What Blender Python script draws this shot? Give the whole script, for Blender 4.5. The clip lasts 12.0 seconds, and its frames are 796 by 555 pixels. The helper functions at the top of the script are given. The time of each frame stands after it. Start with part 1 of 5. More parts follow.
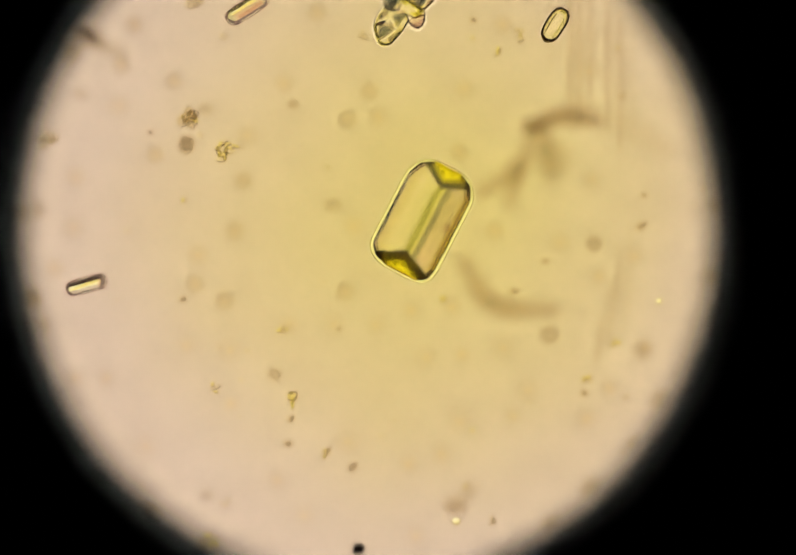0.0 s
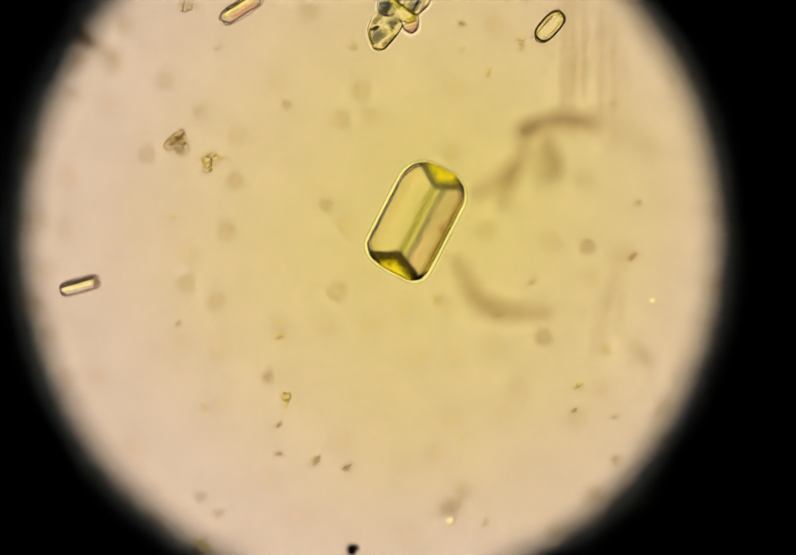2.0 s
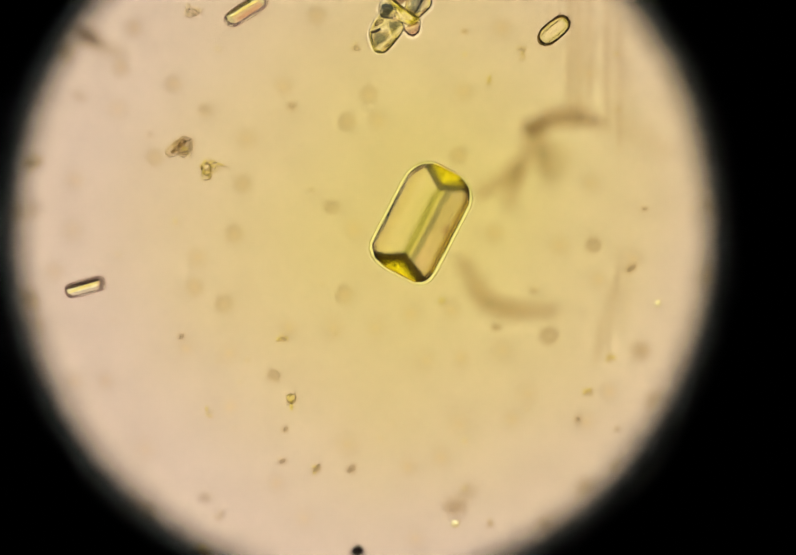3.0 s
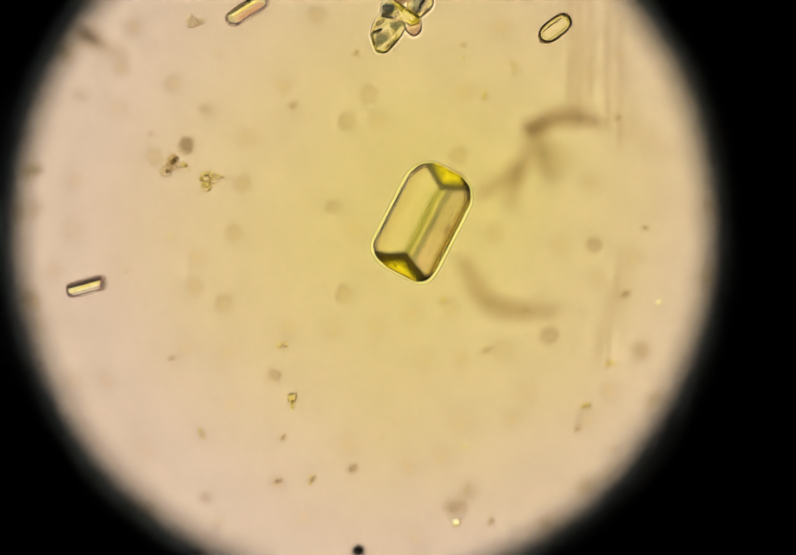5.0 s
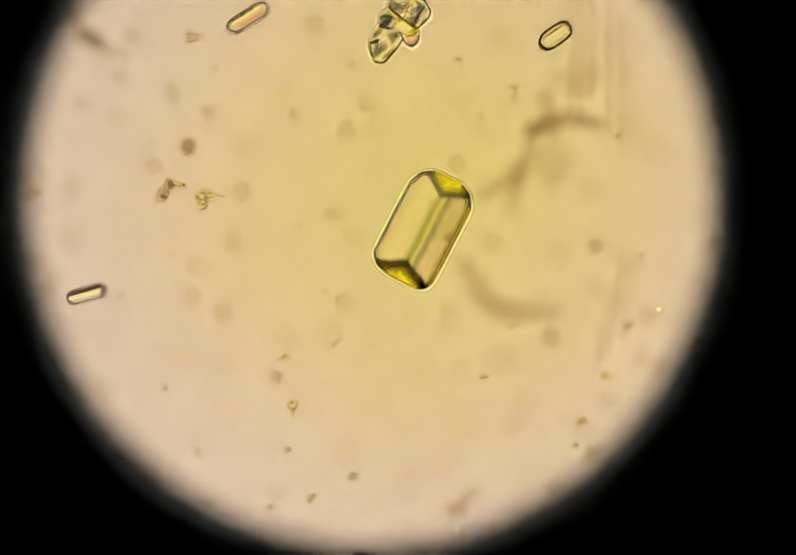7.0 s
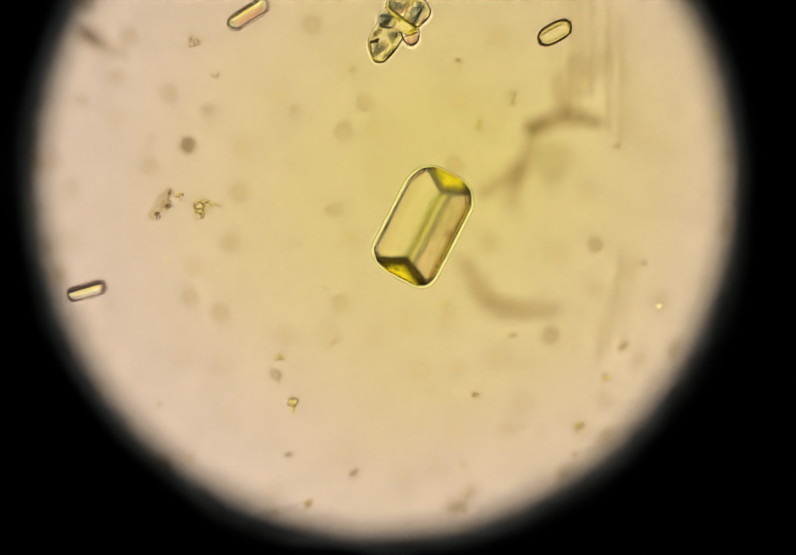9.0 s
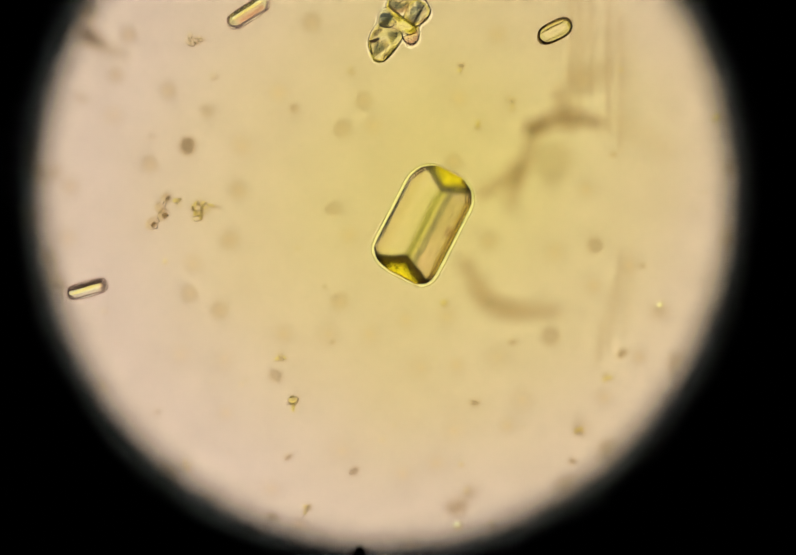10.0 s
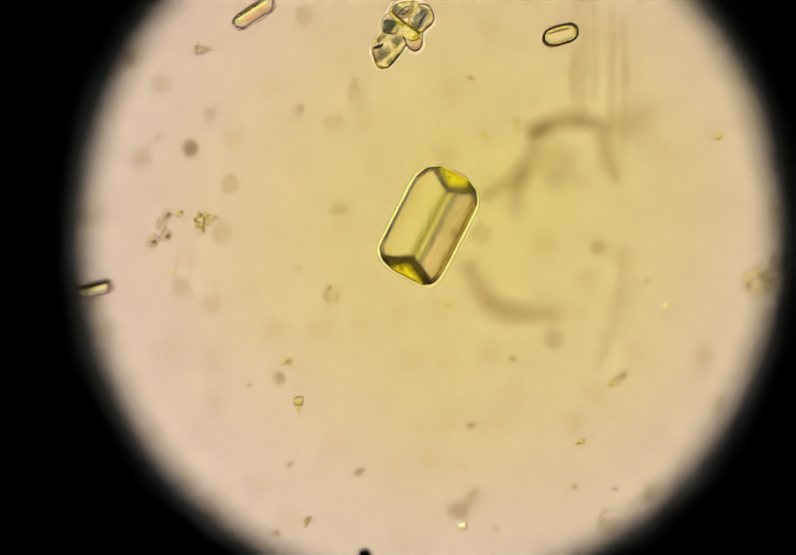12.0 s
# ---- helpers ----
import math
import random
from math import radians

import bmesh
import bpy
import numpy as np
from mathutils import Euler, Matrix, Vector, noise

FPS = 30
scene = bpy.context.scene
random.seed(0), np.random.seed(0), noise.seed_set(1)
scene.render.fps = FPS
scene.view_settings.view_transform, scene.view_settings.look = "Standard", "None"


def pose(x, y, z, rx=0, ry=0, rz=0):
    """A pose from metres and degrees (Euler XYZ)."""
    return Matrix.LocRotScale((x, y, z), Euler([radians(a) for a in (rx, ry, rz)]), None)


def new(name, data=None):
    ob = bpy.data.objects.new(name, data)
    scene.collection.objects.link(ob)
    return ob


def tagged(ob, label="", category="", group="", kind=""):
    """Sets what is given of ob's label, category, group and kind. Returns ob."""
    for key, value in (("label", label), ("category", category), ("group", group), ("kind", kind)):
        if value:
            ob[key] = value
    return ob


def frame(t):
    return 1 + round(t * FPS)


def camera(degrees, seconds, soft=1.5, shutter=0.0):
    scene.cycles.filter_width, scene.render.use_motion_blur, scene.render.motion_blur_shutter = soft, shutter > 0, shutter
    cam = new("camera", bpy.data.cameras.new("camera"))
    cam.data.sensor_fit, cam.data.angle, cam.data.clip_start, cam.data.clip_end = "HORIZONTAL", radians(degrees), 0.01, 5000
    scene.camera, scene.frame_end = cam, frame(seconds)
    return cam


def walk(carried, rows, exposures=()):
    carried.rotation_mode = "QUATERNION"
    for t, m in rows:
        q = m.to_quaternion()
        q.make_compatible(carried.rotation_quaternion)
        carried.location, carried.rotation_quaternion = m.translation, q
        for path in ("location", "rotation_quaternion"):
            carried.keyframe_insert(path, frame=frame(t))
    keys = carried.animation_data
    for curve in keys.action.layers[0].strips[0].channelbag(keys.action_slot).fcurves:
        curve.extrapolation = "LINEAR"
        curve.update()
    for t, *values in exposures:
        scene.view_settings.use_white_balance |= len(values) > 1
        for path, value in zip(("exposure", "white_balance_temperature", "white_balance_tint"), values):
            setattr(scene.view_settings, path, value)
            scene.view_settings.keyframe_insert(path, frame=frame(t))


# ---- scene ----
# A drop on a microscope slide, lit from below and seen through the eyepiece.
# Everything is built a thousand times larger than life: one millimetre stands for one micrometre.
PX = 0.0003            # metres on the slide for one step of the picture
EYE = 0.6462           # height of the eye above the slide
SLAB = 0.10            # thickness of the glass slide
SHELF = -0.25          # top of the condenser glass
CAST_HIGH = -0.40         # the added sheet that paints the field's yellow cast
LAMP_GLASS = -0.45     # the frosted glass of the illuminator

# Sway of the view over the slide: seconds, to the right, down.
SWAY = [(0, 0, 0), (0.5, 0, 3.5), (0.8, -1, 9), (0.9, -2, 35), (1, -6, 25), (1.2, -5, 23), (1.4, -3, 19), (1.5, -1, 14.5), (2, -12, 1), (2.5, -4, 6), (3, -2, 4), (5, 0, 3),
        (5.5, 0, 5.5), (6, 2.5, 8), (6.5, 2, 11), (7, 1, 18), (7.5, 1, 12), (7.6, 1, 9), (7.7, 1, -1), (9.5, 2, 14), (10, 2, 8),
        (10.5, 3, 8), (10.6, 2, 3), (10.7, 4, 11), (10.8, 12, 27), (10.9, 12, 22), (11, 12, 21.5), (11.5, 12, 13), (12, 12.5, 9.5)]


def tilt(dx, dy):
    return pose(0, 0, EYE, math.degrees(math.atan(dy * PX / EYE)), math.degrees(math.atan(dx * PX / EYE)), 0)


cam = camera(40.0, 12.0, soft=1.5)
cam.data.dof.use_dof = True
cam.data.dof.focus_distance = EYE + 0.005
cam.data.dof.aperture_fstop = 1.25
walk(cam, [(t, tilt(dx, dy)) for t, dx, dy in SWAY],
     [(0, 0, 6500, 10), (7.7, 0, 6500, 10), (9.3, 0, 6280, 9), (12, 0, 6280, 9)])

# ---- light ----
world = bpy.data.worlds.new("dark_room")
scene.world = world
world.use_nodes = True
world.node_tree.nodes["Background"].inputs["Color"].default_value = (0.0, 0.0, 0.0, 1)

lamp_data = bpy.data.lights.new("microscope_lamp", "AREA")
lamp_data.shape, lamp_data.size, lamp_data.energy, lamp_data.color = "DISK", 1.6, 14.58, (1.0, 0.981, 0.834)
lamp = new("microscope_lamp", lamp_data)
lamp.matrix_world = pose(0, 0, -0.8, 180, 0, 0)


# ---- places and motion ----
def between(table, t):
    for (t0, x0, y0), (t1, x1, y1) in zip(table, table[1:]):
        if t <= t1:
            f = (t - t0) / (t1 - t0)
            return x0 + f * (x1 - x0), y0 + f * (y1 - y0)
    return table[-1][1:]


def reach(z):
    """Optical distance from the eye of a height in or under the slide."""
    if z >= 0:
        return EYE - z
    if z >= -SLAB - 0.002:
        return EYE - z / 1.5
    return EYE - z - SLAB / 3


def spot(x, y, z=0.0):
    s = PX * reach(z) / EYE
    return Vector(((x - 784) * s, (547 - y) * s, z))


def drift(ob, z, rows, turns=()):
    """Carry ob along picture places (seconds, x, y), with the view's sway taken off; turns: (seconds, degrees, 0)."""
    out = []
    for t in sorted({t for t, *_ in (*rows, *turns)}):
        x, y = between(rows, t)
        sx, sy = between(SWAY, t)
        angle = between(turns, t)[0] if turns else 0
        p = spot(x - sx, y - sy, z)
        out.append((t, pose(p.x, p.y, p.z, 0, 0, angle)))
    walk(ob, out)


def shift(ob, z, x, y, table):
    """Carry ob, at picture place x, y at the start, with a layer that moves as the table says."""
    drift(ob, z, [(t, x + dx, y + dy) for t, dx, dy in table])


# ---- materials ----
def material(name):
    m = bpy.data.materials.new(name)
    m.use_nodes = True
    nt = m.node_tree
    nt.nodes.clear()
    out = nt.nodes.new("ShaderNodeOutputMaterial")
    return m, nt, out


def node(nt, kind, **inputs):
    n = nt.nodes.new(kind)
    for key, value in inputs.items():
        n.inputs[key.replace("_", " ")].default_value = value
    return n


def noise_at(nt, scale, detail=3.0):
    co = nt.nodes.new("ShaderNodeTexCoord")
    n = node(nt, "ShaderNodeTexNoise", Scale=scale, Detail=detail)
    nt.links.new(co.outputs["Object"], n.inputs["Vector"])
    return n


def bump_from(nt, n, strength, distance):
    b = node(nt, "ShaderNodeBump", Strength=strength, Distance=distance)
    nt.links.new(n.outputs["Fac"], b.inputs["Height"])
    return b


def mixed(nt, fac, a, b):
    m = nt.nodes.new("ShaderNodeMix")
    m.data_type = "RGBA"
    m.inputs[6].default_value, m.inputs[7].default_value = (*a, 1), (*b, 1)
    nt.links.new(fac, m.inputs[0])
    return m.outputs[2]


def crystal_glass(name, a, b, ior=1.5, bump=0.15, scale=90.0, rough=0.0):
    m, nt, out = material(name)
    n = noise_at(nt, scale)
    g = node(nt, "ShaderNodeBsdfGlass", IOR=ior, Roughness=rough)
    nt.links.new(mixed(nt, n.outputs["Fac"], a, b), g.inputs["Color"])
    nt.links.new(bump_from(nt, noise_at(nt, scale * 2.5), bump, 0.0006).outputs[0], g.inputs["Normal"])
    nt.links.new(g.outputs[0], out.inputs["Surface"])
    return m


def shaded_crystal():
    """The large crystal's refracted light and shade, painted along its own axes: pale and rosy long sides, a green and
    grey ridge, olive hips, yellow ends.
    """
    m, nt, out = material("shaded_crystal")
    co = nt.nodes.new("ShaderNodeTexCoord")
    rough = noise_at(nt, 130.0, 3.0)
    wave = nt.nodes.new("ShaderNodeVectorMath")
    wave.operation = "MULTIPLY_ADD"
    wave.inputs[1].default_value = (0.0022, 0.0022, 0)
    nt.links.new(rough.outputs["Color"], wave.inputs[0])
    nt.links.new(co.outputs["Object"], wave.inputs[2])
    axes = nt.nodes.new("ShaderNodeSeparateXYZ")
    nt.links.new(wave.outputs[0], axes.inputs[0])

    def calc(kind, a, b=None, c=None):
        n = nt.nodes.new("ShaderNodeMath")
        n.operation = kind
        for i, v in enumerate((a, b, c)):
            if v is None:
                continue
            if isinstance(v, (int, float)):
                n.inputs[i].default_value = v
            else:
                nt.links.new(v, n.inputs[i])
        return n.outputs[0]

    def past(value, at, soft):
        n = node(nt, "ShaderNodeMapRange", From_Min=(at - soft) * PX, From_Max=(at + soft) * PX)
        n.interpolation_type = "SMOOTHSTEP"
        nt.links.new(value, n.inputs["Value"])
        return n.outputs["Result"]

    def over(fac, below, above):
        n = nt.nodes.new("ShaderNodeMix")
        n.data_type = "RGBA"
        nt.links.new(fac, n.inputs[0])
        for i, c in ((6, below), (7, above)):
            if isinstance(c, tuple):
                n.inputs[i].default_value = (*c, 1)
            else:
                nt.links.new(c, n.inputs[i])
        return n.outputs[2]

    x, y = axes.outputs[0], calc("SUBTRACT", axes.outputs[1], 0.0011)
    stretch = nt.nodes.new("ShaderNodeMapping")
    stretch.inputs["Scale"].default_value = (25, 190, 25)
    nt.links.new(co.outputs["Object"], stretch.inputs[0])
    grainy = node(nt, "ShaderNodeTexNoise", Scale=1.0, Detail=3.0)
    nt.links.new(stretch.outputs[0], grainy.inputs["Vector"])
    def crisp(value):
        n = node(nt, "ShaderNodeMapRange", From_Min=0.32, From_Max=0.68)
        nt.links.new(value, n.inputs["Value"])
        return n.outputs["Result"]

    fine = crisp(grainy.outputs["Fac"])
    speck = crisp(noise_at(nt, 110.0, 4.0).outputs["Fac"])
    cloud = crisp(noise_at(nt, 70.0, 3.0).outputs["Fac"])
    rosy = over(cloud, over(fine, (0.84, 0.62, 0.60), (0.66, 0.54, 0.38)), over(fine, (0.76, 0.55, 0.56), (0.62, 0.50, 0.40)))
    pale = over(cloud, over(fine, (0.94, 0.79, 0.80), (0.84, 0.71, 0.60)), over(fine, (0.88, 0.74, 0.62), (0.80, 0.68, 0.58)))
    # Hips darkened and ends yellowed in the colour, as refraction would show them.
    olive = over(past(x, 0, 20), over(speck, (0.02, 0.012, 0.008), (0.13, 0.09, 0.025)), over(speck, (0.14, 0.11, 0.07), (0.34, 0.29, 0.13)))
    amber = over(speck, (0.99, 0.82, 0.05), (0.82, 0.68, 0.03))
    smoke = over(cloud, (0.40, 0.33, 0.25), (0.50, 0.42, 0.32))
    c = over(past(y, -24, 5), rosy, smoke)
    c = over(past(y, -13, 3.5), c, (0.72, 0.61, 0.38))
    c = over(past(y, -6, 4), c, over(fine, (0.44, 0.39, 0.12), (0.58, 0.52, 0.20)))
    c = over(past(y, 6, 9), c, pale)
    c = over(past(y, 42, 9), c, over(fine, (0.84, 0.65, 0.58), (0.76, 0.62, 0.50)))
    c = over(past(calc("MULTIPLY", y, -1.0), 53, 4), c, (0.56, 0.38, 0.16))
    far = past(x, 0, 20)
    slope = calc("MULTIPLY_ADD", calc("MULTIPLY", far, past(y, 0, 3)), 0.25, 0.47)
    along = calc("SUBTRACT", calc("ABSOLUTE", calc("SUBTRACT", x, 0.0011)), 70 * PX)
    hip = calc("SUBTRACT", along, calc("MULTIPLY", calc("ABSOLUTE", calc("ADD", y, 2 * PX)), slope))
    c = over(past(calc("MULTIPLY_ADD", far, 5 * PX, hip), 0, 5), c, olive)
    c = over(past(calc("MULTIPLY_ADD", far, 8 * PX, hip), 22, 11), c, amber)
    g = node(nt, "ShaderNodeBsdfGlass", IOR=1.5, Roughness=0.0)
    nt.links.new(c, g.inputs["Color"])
    nt.links.new(bump_from(nt, noise_at(nt, 200.0), 0.25, 0.0006).outputs[0], g.inputs["Normal"])
    nt.links.new(g.outputs[0], out.inputs["Surface"])
    return m


def dull(name, a, b, scale=200.0, rough=0.9, clear=0.0):
    """Rough opaque dirt; clear lets part of the light straight through."""
    m, nt, out = material(name)
    n = noise_at(nt, scale)
    p = node(nt, "ShaderNodeBsdfPrincipled", Roughness=rough)
    nt.links.new(mixed(nt, n.outputs["Fac"], a, b), p.inputs["Base Color"])
    nt.links.new(bump_from(nt, n, 0.4, 0.001).outputs[0], p.inputs["Normal"])
    last = p.outputs[0]
    if clear:
        see = node(nt, "ShaderNodeBsdfTransparent", Color=(1, 1, 1, 1))
        mix = node(nt, "ShaderNodeMixShader", Fac=clear)
        nt.links.new(last, mix.inputs[1])
        nt.links.new(see.outputs[0], mix.inputs[2])
        last = mix.outputs[0]
    nt.links.new(last, out.inputs["Surface"])
    return m


def tint(name, a, b, scale=120.0):
    """A thin translucent tint that stains the light passing through it: dirt, and painted halo and shade."""
    m, nt, out = material(name)
    n = noise_at(nt, scale, 4.0)
    t = nt.nodes.new("ShaderNodeBsdfTransparent")
    nt.links.new(mixed(nt, n.outputs["Fac"], a, b), t.inputs["Color"])
    nt.links.new(t.outputs[0], out.inputs["Surface"])
    return m


def slide_glass():
    m, nt, out = material("slide_glass")
    g = node(nt, "ShaderNodeBsdfGlass", IOR=1.5, Roughness=0.0, Color=(0.995, 0.998, 0.995, 1))
    nt.links.new(g.outputs[0], out.inputs["Surface"])
    return m


def frosted():
    m, nt, out = material("frosted_lamp_glass")
    n = noise_at(nt, 14.0)
    t = nt.nodes.new("ShaderNodeBsdfTranslucent")
    nt.links.new(mixed(nt, n.outputs["Fac"], (0.90, 0.89, 0.88), (0.94, 0.94, 0.94)), t.inputs["Color"])
    nt.links.new(t.outputs[0], out.inputs["Surface"])
    return m


def stained_fluid():
    """A thin film of straw-coloured fluid with a fine uneven grain."""
    m, nt, out = material("stained_fluid")
    fine = noise_at(nt, 60.0, 5.0)
    t = nt.nodes.new("ShaderNodeBsdfTransparent")
    nt.links.new(mixed(nt, fine.outputs["Fac"], (0.716, 0.600, 0.670), (0.796, 0.664, 0.750)), t.inputs["Color"])
    nt.links.new(t.outputs[0], out.inputs["Surface"])
    return m


def yellow_cast_tint():
    """The bright field's yellow cast painted on an added sheet, deepest in its middle, clearing towards the rim."""
    m, nt, out = material("yellow_cast_tint")
    k = PX * reach(CAST_HIGH) / EYE
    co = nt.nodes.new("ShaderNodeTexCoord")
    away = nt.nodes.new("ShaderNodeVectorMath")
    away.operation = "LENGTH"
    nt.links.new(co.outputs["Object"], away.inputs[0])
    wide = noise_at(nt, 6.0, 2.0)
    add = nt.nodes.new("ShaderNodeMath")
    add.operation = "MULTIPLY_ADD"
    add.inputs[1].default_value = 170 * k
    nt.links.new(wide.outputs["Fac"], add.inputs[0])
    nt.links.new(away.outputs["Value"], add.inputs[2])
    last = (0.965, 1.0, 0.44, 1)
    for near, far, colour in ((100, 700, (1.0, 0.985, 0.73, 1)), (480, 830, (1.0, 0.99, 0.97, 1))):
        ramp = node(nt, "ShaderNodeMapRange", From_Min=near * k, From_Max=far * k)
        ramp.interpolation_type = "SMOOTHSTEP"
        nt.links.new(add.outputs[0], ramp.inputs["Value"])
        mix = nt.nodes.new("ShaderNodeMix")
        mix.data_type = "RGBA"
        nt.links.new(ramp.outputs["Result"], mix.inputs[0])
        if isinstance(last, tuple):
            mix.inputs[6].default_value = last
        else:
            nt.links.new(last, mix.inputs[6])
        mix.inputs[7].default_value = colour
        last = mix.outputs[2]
    t = nt.nodes.new("ShaderNodeBsdfTransparent")
    nt.links.new(last, t.inputs["Color"])
    nt.links.new(t.outputs[0], out.inputs["Surface"])
    return m


def mottled(name, colours, scale=85.0, ior=1.2):
    """Clear facets clouded with several soft colours."""
    m, nt, out = material(name)
    ramp = nt.nodes.new("ShaderNodeValToRGB")
    stops = ramp.color_ramp.elements
    while len(stops) < len(colours):
        stops.new(0.5)
    for i, c in enumerate(colours):
        stops[i].position = 0.30 + 0.40 * i / (len(colours) - 1)
        stops[i].color = (*c, 1)
    nt.links.new(noise_at(nt, scale, 0.5).outputs["Fac"], ramp.inputs["Fac"])
    g = node(nt, "ShaderNodeBsdfGlass", IOR=ior, Roughness=0.0)
    nt.links.new(ramp.outputs["Color"], g.inputs["Color"])
    nt.links.new(bump_from(nt, noise_at(nt, 150.0), 0.5, 0.0006).outputs[0], g.inputs["Normal"])
    nt.links.new(g.outputs[0], out.inputs["Surface"])
    return m


SHADED_ZONES = shaded_crystal()
WATER = crystal_glass("clear_base", (0.99, 0.985, 0.96), (0.98, 0.975, 0.94), bump=0.0)
AMBER = crystal_glass("deep_yellow_facet", (1.0, 0.80, 0.04), (0.62, 0.46, 0.02), bump=0.6, scale=110.0)
# Dark outline of light bent away at the rim, painted as glass colour.
SHADE_RIM = crystal_glass("shaded_crystal_rim", (0.025, 0.010, 0.012), (0.20, 0.11, 0.07), bump=0.3)
SOFT = 1.2
PALE = crystal_glass("pale_yellow_facet", (1.0, 1.0, 0.90), (0.97, 0.94, 0.68), ior=SOFT, bump=0.3, scale=160.0)
ASH = crystal_glass("ash_grey_facet", (0.62, 0.58, 0.48), (0.80, 0.73, 0.56), ior=SOFT, bump=0.3, scale=160.0)
ROSE = crystal_glass("rose_facet", (0.86, 0.63, 0.52), (0.72, 0.56, 0.46), ior=SOFT, bump=0.3, scale=160.0)
LILAC = crystal_glass("lilac_facet", (0.84, 0.74, 0.76), (0.70, 0.60, 0.64), ior=SOFT, bump=0.3, scale=160.0)
# Edge tints that paint the dark refraction outlines of the small crystals.
PLUM = crystal_glass("plum_facet_edge", (0.16, 0.09, 0.11), (0.46, 0.33, 0.34), ior=SOFT, bump=0.3, scale=120.0)
AMBER_RIM = crystal_glass("amber_facet_edge", (0.24, 0.17, 0.07), (0.66, 0.54, 0.22), ior=SOFT, bump=0.3, scale=120.0)
LIME = crystal_glass("lime_yellow_facet", (0.96, 0.97, 0.66), (0.86, 0.87, 0.44), ior=SOFT, bump=0.3, scale=160.0)
UMBER = crystal_glass("umber_facet", (0.20, 0.15, 0.17), (0.42, 0.34, 0.33), ior=SOFT, bump=0.3, scale=160.0)
BASE = crystal_glass("clear_soft_base", (1.0, 0.99, 0.97), (0.98, 0.97, 0.94), ior=SOFT, bump=0.0)
BRIGHT = crystal_glass("bright_yellow_grain", (1.0, 1.0, 0.82), (0.98, 0.97, 0.54), ior=1.07, bump=0.2, scale=400.0)
GRAIN = crystal_glass("yellow_grain", (1.0, 1.0, 0.80), (0.97, 0.95, 0.52), ior=1.11, bump=0.2, scale=400.0)
CELL = crystal_glass("pale_cell", (0.99, 0.97, 0.92), (0.90, 0.86, 0.74), ior=1.08, bump=0.6, scale=300.0)
BEAD = crystal_glass("clear_bead", (1.0, 1.0, 0.97), (1.0, 0.99, 0.90), ior=1.07, bump=0.0, scale=400.0)
LENS = crystal_glass("bright_bead", (1.0, 1.0, 0.95), (1.0, 0.99, 0.85), ior=1.08, bump=0.0, scale=400.0)
DARK_GRAIN = crystal_glass("olive_grain", (0.90, 0.88, 0.56), (0.97, 0.95, 0.74), ior=1.10, bump=0.3, scale=400.0)
SMUDGE = tint("olive_smudge", (0.91, 0.89, 0.82), (0.95, 0.935, 0.88), 300.0)
SMUDGE_CORE = tint("smudge_core", (0.70, 0.64, 0.50), (0.84, 0.79, 0.67), 300.0)
GRAIN_SHADE = tint("grain_shade", (0.56, 0.49, 0.34), (0.78, 0.70, 0.54), 300.0)
CLEAR = crystal_glass("clear_glint", (1.0, 1.0, 0.96), (1.0, 0.99, 0.92), ior=1.06, bump=0.0, scale=400.0)
SOOT = dull("black_lump", (0.03, 0.02, 0.02), (0.06, 0.05, 0.04), scale=300.0, clear=0.1)
DUST = tint("brown_dust", (0.62, 0.57, 0.51), (0.76, 0.71, 0.64))
RING_DARK = tint("brown_ring_dust", (0.855, 0.83, 0.735), (0.91, 0.89, 0.815))
RING_PALE = tint("pale_ring_dust", (0.915, 0.897, 0.825), (0.952, 0.933, 0.895))
RING_THIN = tint("thin_ring_dust", (0.935, 0.92, 0.884), (0.968, 0.956, 0.933))
WARM = tint("warm_dust", (0.98, 0.92, 0.77), (0.996, 0.96, 0.85))
FAINT = tint("faint_dust", (0.92, 0.905, 0.85), (0.95, 0.94, 0.90))
MID = tint("soft_brown_dust", (0.80, 0.755, 0.67), (0.88, 0.845, 0.77))
FIBRE = tint("brown_fibre", (0.74, 0.69, 0.57), (0.85, 0.80, 0.69))
PALE_FIBRE = tint("pale_fibre", (0.85, 0.82, 0.71), (0.92, 0.89, 0.81))
WISP = tint("wisp", (0.96, 0.95, 0.93), (0.98, 0.97, 0.96))
LYING = {FIBRE: tint("brown_lint", (0.57, 0.49, 0.40), (0.74, 0.66, 0.56)), PALE_FIBRE: tint("pale_lint", (0.74, 0.68, 0.58), (0.86, 0.80, 0.71)), FAINT: tint("faint_lint", (0.87, 0.83, 0.76), (0.93, 0.90, 0.85)), WISP: tint("wisp_lint", (0.93, 0.91, 0.87), (0.97, 0.96, 0.93))}
PALER = tint("paler_dust", (0.89, 0.86, 0.79), (0.93, 0.91, 0.86))
EDGE = tint("dark_halo_line", (0.66, 0.61, 0.44), (0.78, 0.72, 0.56))
GLOW = tint("outer_glow_tint", (0.90, 0.84, 0.92), (0.93, 0.87, 0.96), 60.0)
LILAC_EDGE = tint("lilac_halo_line", (0.58, 0.46, 0.50), (0.76, 0.65, 0.66), 120.0)
HAZY = tint("hazy_halo_line", (0.93, 0.88, 0.90), (0.97, 0.93, 0.94), 60.0)
BLUSH = tint("brownish_speck", (0.86, 0.78, 0.78), (0.95, 0.89, 0.89), 300.0)
HALO = tint("halo_tint", (0.97, 0.94, 0.90), (1.0, 0.98, 1.0), 60.0)
BROWN_GRIT = tint("brown_grit", (0.72, 0.66, 0.48), (0.88, 0.82, 0.66), 500.0)
